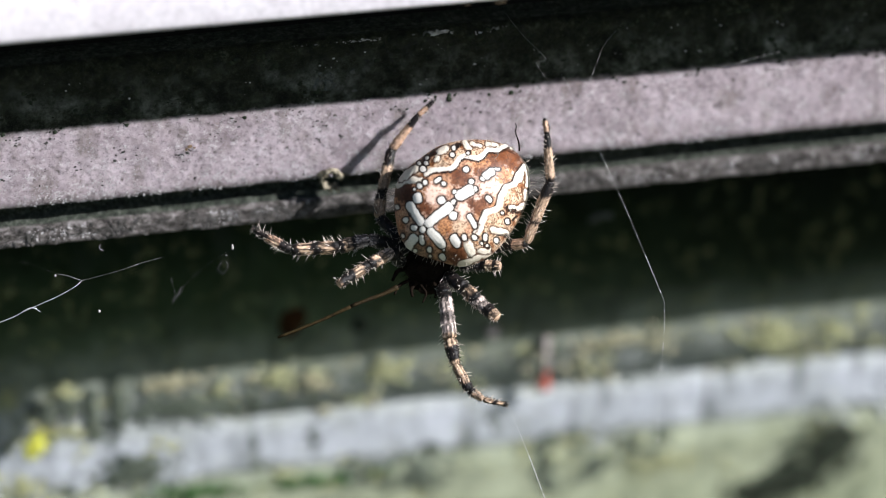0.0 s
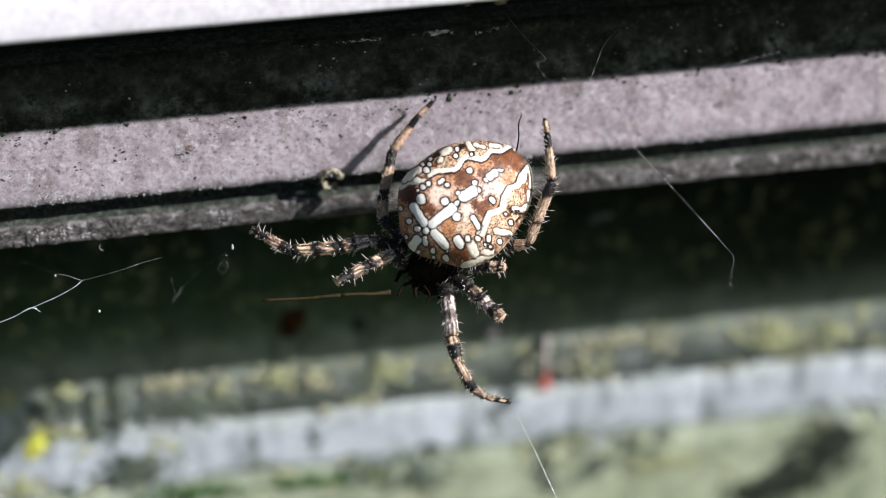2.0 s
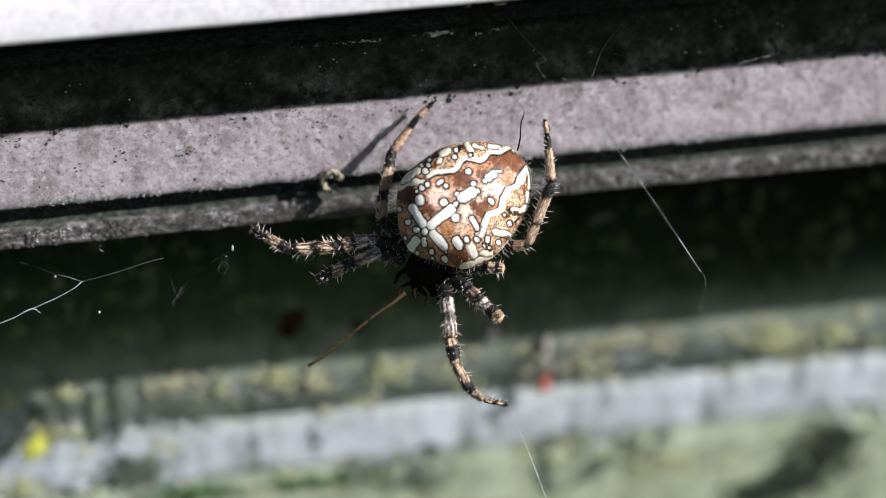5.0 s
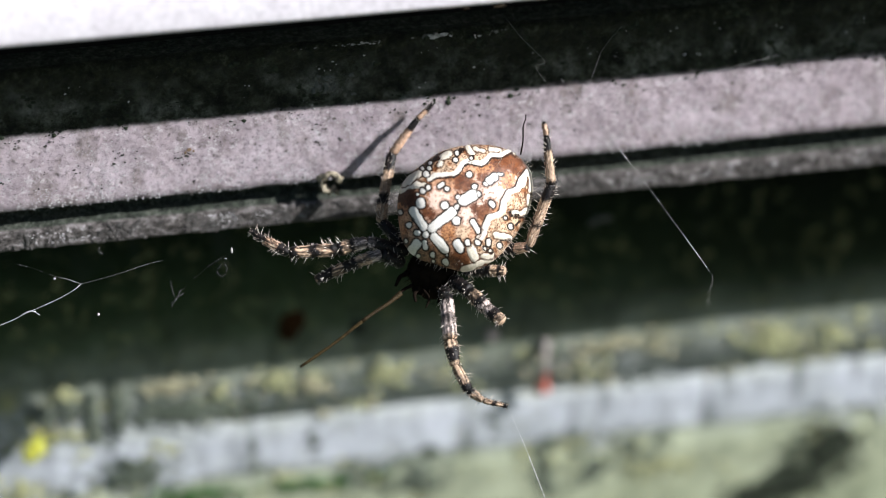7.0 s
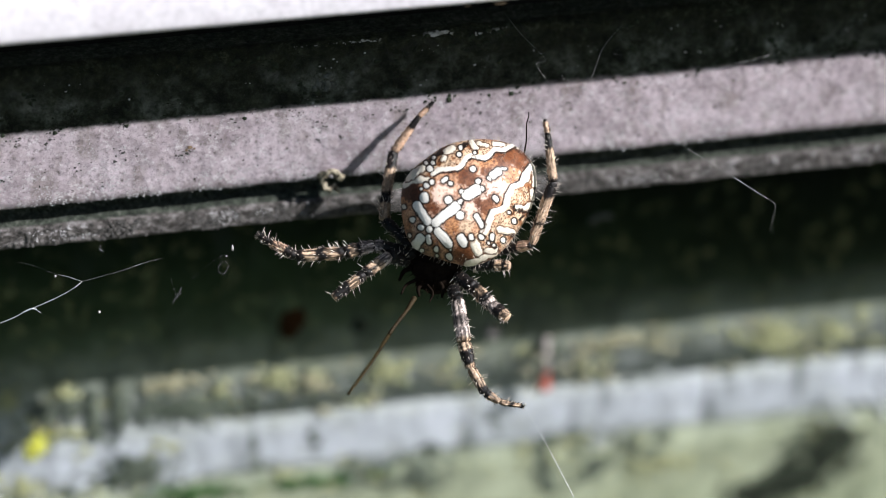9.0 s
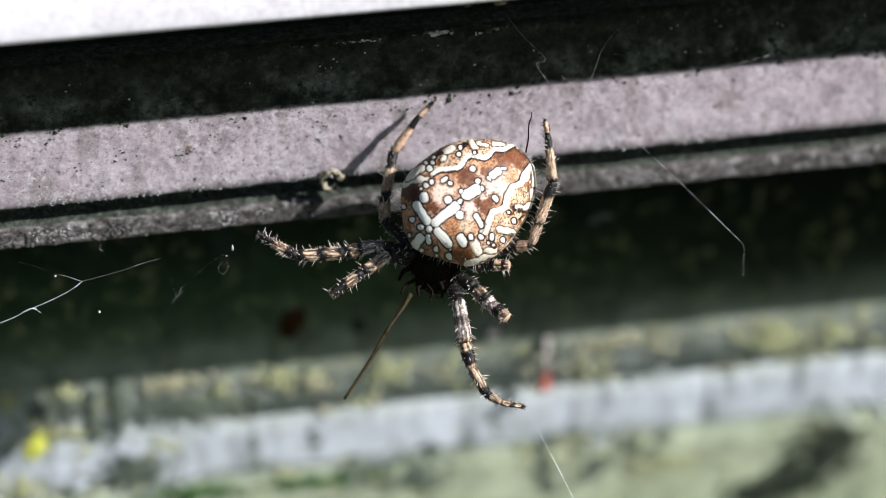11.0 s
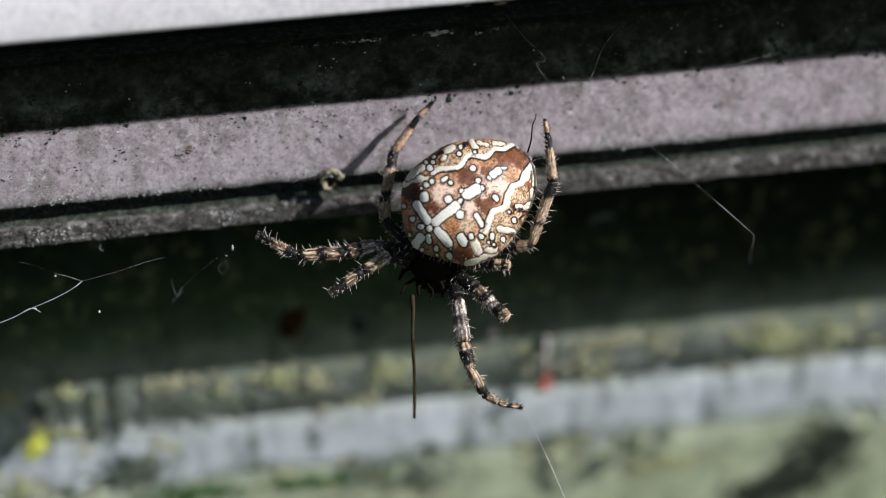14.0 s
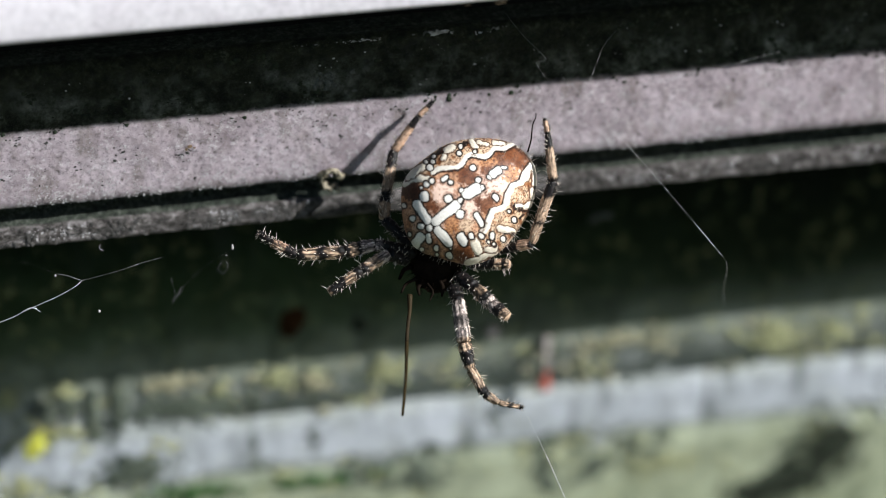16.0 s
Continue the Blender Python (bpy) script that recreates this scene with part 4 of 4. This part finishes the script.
leg_right = leg("leg", [(0.3, -2.35, -2.4), (1.9, -3.45, -1), (3.4, -4.95, 0.2), (4.8, -6.05, 1.2)],
                (0.6, 0.6, 0.62, 0.5), [((0, D), (1, D)), ((0, D), (0.15, T), (0.55, D), (0.8, G)), ((0, G), (0.3, D), (0.7, T))], JOINTS, 16, 14)
leg_far = leg("leg", [(1.55, -1.45, -2.6), (3.4, -1.45, -1.6), (5.1, -1.5, -1)], (0.5, 0.5, 0.42), [((0, D), (1, D)), ((0, D), (0.25, T), (0.6, D), (0.8, T))], JOINTS, 17, 16)

# a thin dark dragline stub behind the abdomen
bm = bmesh.new()
tube(bm, curve_through([(0, 0, 0), (0.06, 1.2, 0.1), (-0.08, 2.5, 0.1), (0.05, 3.2, 0.05), (0, 3.6, 0)], 5), [0.075 - 0.002 * i for i in range(21)], 6)
stub = part("hair_strand", bm, DOWN, spider, "thin dark strand at the rear")
stub.location = Vector((6.75, 8.65, 0)) * MM

# a dry stalk that dangles from the jaws
stalk = thing("dry_stalk", WEB, "thin dry straw-brown plant stalk dangling below the spider", "plant stalk")
bm = bmesh.new()
line = curve_through([(0, 0, 0), (0.08, -1.5, 0), (-0.02, -4.0, 0), (0.08, -7.5, 0), (0.0, -11.5, 0)], 6)
tube(bm, line[:14], [0.25 - 0.07 * min(1, i / 7) - 0.001 * i for i in range(14)], 8, rough=0.25)
stem = part("stem", bm, BARK, stalk, "dark brown stem")
bm = bmesh.new()
tube(bm, line[13:], [0.167 - 0.004 * i for i in range(12)], 8, rough=0.25)
part("tip", bm, STRAW, stem, "paler straw tip")

# ---- silk: strands in the web's frame ----
def silk(points, thick=0.035, fluff=0, seed=0, material=None, label="fine white silk thread of the web"):
    """A strand through points (millimetres), with a few sticky clots."""
    o = Vector(points[0])
    ob = thing("silk_thread", WEB @ Matrix.Translation(o * MM), label, "spider silk", "threads of the web")
    rng, bm = random.Random(seed + 50), bmesh.new()
    line = curve_through([Vector(p) - o for p in points], 10)
    tube(bm, line, [0.45 * thick * rng.choice((0.35, 0.5, 0.8, 1.0, 1.3)) for _ in line], 5)
    part("strand", bm, material or SILK, ob)
    if fluff:
        bm = bmesh.new()
        for k in range(fluff):
            i = rng.randrange(1, len(line))
            p = line[i - 1].lerp(line[i], rng.random())
            blob(bm, p, (rng.uniform(0.6, 1.8) * thick, rng.uniform(0.5, 1.0) * thick, 0.8 * thick), 0.6, k, 6, 4)
        part("clots", bm, material or SILK, ob)
    return ob


silk([(-40.7, -7.05, 0), (-38.2, -6.1, 0), (-36.8, -5.4, 0), (-34.2, -4.25, 0), (-32.6, -3.35, 0), (-31.95, -2.8, 0)], 0.055, 34, 1)
silk([(-31.95, -2.8, 0), (-30.95, -2.55, 0), (-28.45, -1.85, 0), (-26.45, -1.15, -1), (-24.7, -0.7, -1)], 0.02, 8, 11, FAINT)
silk([(-37.7, -1.05, -1), (-36.2, -1.45, -1), (-34.95, -1.9, 0), (-34, -2.2, 0)], 0.007, 0, 2, FAINT)
silk([(-34, -2.2, 0), (-33.1, -2.4, 0), (-32.55, -2.6, 0), (-31.95, -2.8, 0)], 0.035, 4, 12)
silk([(-37.2, -5.55, 0), (-36.3, -5.2, 0.2), (-35.6, -5.55, 0)], 0.08, 14, 3)
silk([(-24.2, -4.7, -2), (-22.95, -3.2, -2), (-20.7, -1.2, -2), (-18.7, 0.05, -2), (-17.95, 0.65, -2)], 0.005, 3, 4, FAINT)
silk([(-24.2, -2.6, -3), (-24, -3.45, -3), (-23.65, -4.15, -3), (-23.3, -3.35, -3)], 0.016, 5, 13, FAINT)
silk([(-24.1, -4.85, -3), (-23.8, -4.35, -3), (-23.1, -3.7, -3)], 0.02, 5, 14, FAINT)
silk([(-19.6, -1.05, -2), (-20, -1.75, -2), (-19.5, -2.15, -2), (-19.1, -1.45, -2), (-19.4, -0.95, -2)], 0.014, 5, 15, FAINT)
silk([(-30.2, 8.95, -1.2), (-26, 9.25, -1.85), (-21, 9.75, -2.7), (-15.7, 10.15, -3.5)], 0.014, 6, 31, FAINT)
silk([(-30.3, 0.45, 0), (-30.35, 0.05, 0), (-30, -0.15, 0)], 0.03, 0, 5)
silk([(5.55, 20.95, -2), (7.05, 19.05, -2), (9.1, 16.9, -1), (8.3, 16.45, -1), (9.55, 14.55, -1)], 0.022, 10, 6, FAINT)
silk([(10.55, 15.55, -2), (11.3, 14.05, -2), (11.9, 12.55, -2)], 0.018, 6, 7, FAINT)
silk([(16.05, 20.15, -4), (14.3, 18.05, -3), (13.3, 15.55, -3), (11.8, 12.8, -2)], 0.022, 6, 8, FAINT)
silk([(11.9, 13.45, -2), (17.05, 14.55, -4), (23.55, 16, -6), (27.3, 16.95, -7), (30.55, 17.85, -8)], 0.025, 14, 9, FAINT)
for k, (c, s) in enumerate([((-18.65, 0.15, -1), (0.1, 0.24, 0.08)), ((-30.4, -5.5, 0), (0.1, 0.13, 0.07)), ((-19.2, -0.55, -1), (0.09, 0.05, 0.05)), ((-34.3, -2.35, 0), (0.1, 0.1, 0.08))]):
    bm = bmesh.new()
    blob(bm, (0, 0, 0), s, 0.6, k * 5.0, 12, 8)
    fluff = part("silk_clot", bm, PALE, None)
    fluff.matrix_world = WEB @ Matrix.Translation(Vector(c) * MM)
    tagged(fluff, "tiny pale clot of old silk in the web", "spider silk", "clots in the web")

# the loose line that sways: a long strand and a tail that bends on it
loose = thing("loose_thread", WEB, "long loose silk thread swaying from the rail", "spider silk")
bm = bmesh.new()
rng = random.Random(77)
line = curve_through([(0, 0, 0), (0.12, -5, 0), (0.22, -10.5, 0), (0.15, -16, 0), (0, -21.8, 0)], 36)
tube(bm, line, [0.008 * rng.choice((0.3, 0.5, 0.8, 1.4, 3.2)) * (0.6 + 0.7 * i / len(line)) for i in range(len(line))], 5)
strand = part("strand", bm, SILK, loose)
bm = bmesh.new()
line = curve_through([(0, 0, 0), (0.1, -3, 0), (-0.1, -8, 0), (0, -13, 0)], 36)
tube(bm, line, [0.011 * rng.choice((0.15, 0.3, 0.6, 1.2, 2.0)) for _ in line], 5)
tail = part("tail", bm, SILK, loose)
# the line from the lowest foot
anchor = thing("anchor_thread", WEB, "taut silk thread running down from the spider's foot", "spider silk")
bm = bmesh.new()
line = curve_through([(0, 0, 0), (0.08, -4.5, 0), (0, -9.5, 0)], 30)
tube(bm, line, [0.026 * rng.choice((0.3, 0.5, 0.9, 1.6)) * (0.25 + 0.9 * i / len(line)) for i in range(len(line))], 5)
anchor_strand = part("strand", bm, SILK, anchor)

# ---- what moves ----
def swung(base, tip, rest, out=1.0):
    """A pose that carries the rest vector so that it starts at base and points at tip (right, up); the depth follows from its length."""
    b, r = Vector(base), Vector(rest)
    flat = Vector((tip[0] - b.x, tip[1] - b.y))
    if flat.length > r.length:
        flat *= r.length / flat.length
    d = Vector((flat.x, flat.y, out * math.sqrt(max(0.0, r.length_squared - flat.length_squared))))
    return Matrix.Translation(b * MM) @ r.rotation_difference(d).to_matrix().to_4x4()


def moved(base, right, up, turn=0.0):
    return Matrix.Translation((Vector(base) + Vector((right, up, 0))) * MM) @ Matrix.Rotation(radians(turn), 4, "Z")


# how far the body has shifted: seconds, right, up
SHIFT = ((0, 0, 0), (0.5, 0.12, 0), (1, 0.38, -0.1), (1.5, 0.2, -0.1), (2, 0.3, -0.1), (2.5, 0.22, 0), (3, 0.28, -0.03), (3.5, 0.3, 0), (4, 0.15, -0.1), (6.5, 0.33, -0.1),
         (7, 0.35, -0.17), (7.5, 0.42, -0.12), (8, 0.68, -0.18), (8.5, 0.66, 0.06), (9, 0.6, 0.1), (11.5, 0.56, 0.12), (12, 0.5, 0.2), (12.5, 0.53, 0.14), (13.5, 0.58, 0.13),
         (14, 0.6, 0.13), (14.5, 0.55, 0.1), (15, 0.6, 0.15), (16, 0.6, 0.13))


def motions():
    walk(belly, [(t, moved((MIDDLE[0], MIDDLE[1], -1.0), a, b)) for t, a, b in SHIFT])
    walk(head, [(t, moved((-1.1, -1.45, -3.4), a, b)) for t, a, b in SHIFT])
    walk(leg_far, [(t, moved((1.55, -1.45, -2.6), a * 1.4, b)) for t, a, b in SHIFT])
    walk(leg_right, [(t, moved((0.3, -2.35, -2.4), a * 1.5, b * 0.3)) for t, a, b in SHIFT])
    # the upper legs turn about their feet, which hold on
    for ob, base, tip in ((leg_ul, Vector((-3.4, 0.45, -2.6)), Vector((-0.85, 13.2, -3.7))), (leg_ur, Vector((3.3, 0.05, -2.8)), Vector((9, 11.55, 0)))):
        walk(ob, [(t, Matrix.Translation(tip * MM) @ Matrix.Rotation(0.07 * a, 4, "Z") @ Matrix.Translation((base - tip) * MM)) for t, a, b in SHIFT])
    base = (-3, 0.05, -2.6)
    rows = ((0, 0, 0), (0.5, 4, 6), (1, 0, 1), (1.5, -3, -3), (2, 0, 1), (2.5, -3, -5), (3, 0, 0), (3.5, 3, 3), (4, -1, -2), (6.5, -1, -2), (7, -2, -1), (7.5, 2, 2), (8, 7, 11), (8.5, 9, 8), (9, 9, 9), (11.5, 11, 9), (16, 10, 9))
    walk(leg_left, [(t, moved((base[0] + a * 0.05, base[1] - b * 0.05, base[2]), 0, 0, 0)) for t, a, b in rows])
    # the lower left leg: knee and foot
    base, tip = (-3.1, -1.05, -2.4), (-10, -3.8, 0.2)
    rest = Vector(tip) - Vector(base)
    feet = ((0, (-3.65, -1.25), (-9.2, -3.1)), (0.5, (-3.5, -1.35), (-9.1, -3.05)), (1, (-3.4, -1.45), (-9, -3.15)), (1.5, (-3.6, -1.25), (-9.6, -2.75)), (2, (-3.5, -1.45), (-9.4, -2.95)),
            (2.5, (-3.4, -0.85), (-11.2, -2.95)), (3, (-3.45, -0.95), (-11.4, -2.8)), (3.5, (-3.4, -1), (-11.4, -2.85)), (4, (-3.65, -1), (-11.5, -2.75)), (6.5, (-3.5, -1), (-11.4, -2.55)),
            (7, (-3.5, -1), (-11.3, -2.45)), (7.5, (-3.4, -1.1), (-10.4, -3.25)), (8, (-3.2, -1.15), (-9.6, -4.7)), (8.5, (-3.1, -1.05), (-9.4, -4.35)), (9, (-3.15, -1.05), (-9.7, -4.25)), (11.5, (-3.2, -1.05), (-10, -3.95)),
            (12.5, (-3.2, -1.15), (-10, -3.95)), (16, (-3.2, -1.05), (-10.1, -3.85)))
    walk(leg_left_low, [(t, swung((*b, -2.4), f, rest)) for t, b, f in feet])
    # the lowest leg: shoulder and foot
    rest = Vector((5.75, -13.75, 2)) - Vector((-0.1, -3.35, -1.6))
    feet = ((0, 0, 5.75, -13.75), (0.5, 4, 6.5, -13.75), (1, 5, 5.95, -13.5), (1.5, 1, 5.65, -13.25), (2, 4, 5.95, -13.5), (2.5, 3, 5.25, -13.75), (3, 4, 5.85, -13.85), (3.5, 5, 6.05, -13.85), (4, 2, 5.7, -13.6), (6.5, 4, 5.9, -13.75), (7, 5, 5.75, -13.55),
            (7.5, 8, 6.15, -13.45), (8, 14, 6.7, -13.8), (8.5, 18, 7.05, -13.8), (9, 19, 7.2, -13.85), (11.5, 20, 7.3, -13.95), (12, 19, 7.3, -14.15), (12.5, 20, 7.8, -13.9), (13, 20, 7.7, -13.9), (13.5, 20, 7.5, -14), (14, 20, 7.05, -14), (14.5, 20, 7, -14.15), (16, 20, 7.1, -14.05))
    walk(leg_low, [(t, swung((-0.1 + a * 0.05, -3.35, -1.6), (x, y), rest)) for t, a, x, y in feet])
    # the stalk: where it is held, where it ends
    ends = ((0, -4, -3.35, -14.55, -7.8), (0.5, -4.5, -3.8, -12.5, -4.75), (1, -4.4, -4.05, -14.4, -5), (1.5, -4, -4.25, -14.05, -6.85), (2, -4.65, -3.8, -15.65, -4.5),
            (2.5, -4.5, -4.05, -14.2, -5.75), (3, -4, -3.9, -14.05, -6.7), (3.5, -3.55, -4.2, -12.5, -9.2), (4, -3.4, -4.05, -10.4, -10.3), (6.3, -3.6, -3.7, -12.8, -9.2),
            (6.7, -4, -3.95, -9.5, -12.2), (7, -3.65, -3.6, -12.15, -9.85), (7.5, -3.45, -3.5, -12.95, -8.9), (8, -3.55, -4, -12.45, -9.35), (8.5, -2.75, -4.3, -8.5, -11.55),
            (9, -2.5, -4.2, -8, -12.2), (11.3, -2.9, -3.9, -8.4, -13), (11.5, -2.85, -4.05, -4.35, -14.6), (12, -2.6, -4.05, -3.05, -14.5), (12.5, -2.75, -3.8, -5.1, -14.45),
            (13, -2.7, -4.05, -5.15, -14.2), (13.5, -2.8, -4.05, -5.25, -14.25), (14, -2.75, -4.05, -2.5, -14.4), (14.5, -2.95, -4.05, -4.65, -14.55), (15, -2.6, -4.05, -3.95, -14.6),
            (15.5, -2.9, -4.05, -6.35, -13.55), (16, -2.95, -4.05, -3.5, -14.1))
    walk(stem, [(t, swung((a, b, 0.4), (c, d), (0, -11.5, 0), 0.8)) for t, a, b, c, d in ends])
    # the strand at the rear
    rows = ((0, 6.75, 8.7, 6.35, 11.05), (1, 6.6, 8.7, 6.6, 11.7), (1.5, 6.55, 8.7, 6.75, 12.0), (2.5, 6.5, 8.75, 7, 12.2), (3.5, 6.5, 8.8, 7.2, 12.45), (4, 6.5, 8.8, 7.2, 12.5), (6.5, 6.85, 8.65, 7.3, 12.2),
            (7.5, 7.0, 8.6, 7.45, 12.15), (9, 7.2, 8.6, 7.6, 12.4), (11.5, 7.4, 8.6, 8.0, 12.15), (12, 7.5, 8.6, 8.15, 12.05), (16, 7.5, 8.6, 8.2, 11.95))
    walk(stub, [(t, swung((a, b, 0), (x, y), (0, 3.6, 0))) for t, a, b, x, y in rows])
    # the swaying line: how it leans, and how its tail leans, degrees from straight down
    pin = Vector((10.8, 15.3, -2))
    lean = ((0, 24.0, -2, 10), (0.5, 37.7, 8, 72), (1, 31.2, 6, 74), (1.5, 43.6, 5, 74), (2, 43.4, 10, 76), (2.5, 22.6, 5, 72), (3, 27.7, 4, 73), (3.5, 32.7, 6, 78), (4, 33.2, 8, 79),
            (6.5, 38.0, 4, 72), (7, 37.3, 6, 77), (7.5, 49.3, 10, 77), (8, 53.8, 11, 66), (8.5, 49.2, 12, 78), (9, 59.1, 15, 79), (11.5, 45.6, 15, 76), (12, 47.7, 15, 79), (12.5, 54.1, 20, 76),
            (13, 53.2, 15, 77), (13.5, 51.1, 12, 77), (14, 50.3, 12, 78), (14.5, 28.8, 2, 72), (15, 28.2, 3, 71), (15.5, 32.7, 4, 71), (16, 41.3, 7, 72))
    walk(strand, [(t, Matrix.Translation(pin * MM) @ Matrix.Rotation(radians(a), 4, "Z")) for t, a, b, c in lean])
    walk(tail, [(t, Matrix.Translation((pin + Vector((21.8 * math.sin(radians(a)), -21.8 * math.cos(radians(a)), 0))) * MM) @ Matrix.Rotation(radians(b), 4, "Z") @ Matrix.Rotation(radians(c), 4, "X"))
                for t, a, b, c in lean])
    foot = ((0, 5.80, -13.95, 9.00, -22.05), (0.5, 6.65, -13.65, 10.75, -22.05), (1, 6.00, -13.55, 10.05, -22.05), (1.5, 5.65, -13.20, 9.45, -22.05), (2, 5.95, -13.50, 10.05, -22.05), (2.5, 5.25, -13.65, 8.00, -22.05), (3, 5.85, -13.85, 9.30, -22.05),
            (3.5, 6.10, -13.85, 9.65, -22.05), (4, 5.75, -13.60, 9.20, -22.05), (6.5, 5.90, -13.75, 9.20, -22.05), (7, 5.80, -13.65, 9.20, -22.05), (7.5, 6.20, -13.50, 10.05, -22.05), (8, 6.65, -13.65, 11.05, -22.05), (9, 7.25, -13.85, 11.65, -22.05),
            (11.5, 7.25, -13.95, 11.55, -22.05), (12.5, 7.80, -13.95, 12.85, -21.95), (13.5, 7.65, -13.95, 12.20, -21.95), (14, 7.10, -13.95, 10.80, -22.05), (14.5, 7.00, -14.15, 10.30, -22.05), (15.5, 7.10, -14.15, 10.50, -22.05), (16, 7.10, -14.05, 10.80, -22.05))
    walk(anchor_strand, [(t, swung((a, b, 2.0), (c, d), (0, -9.5, 0), -0.5)) for t, a, b, c, d in foot])


motions()
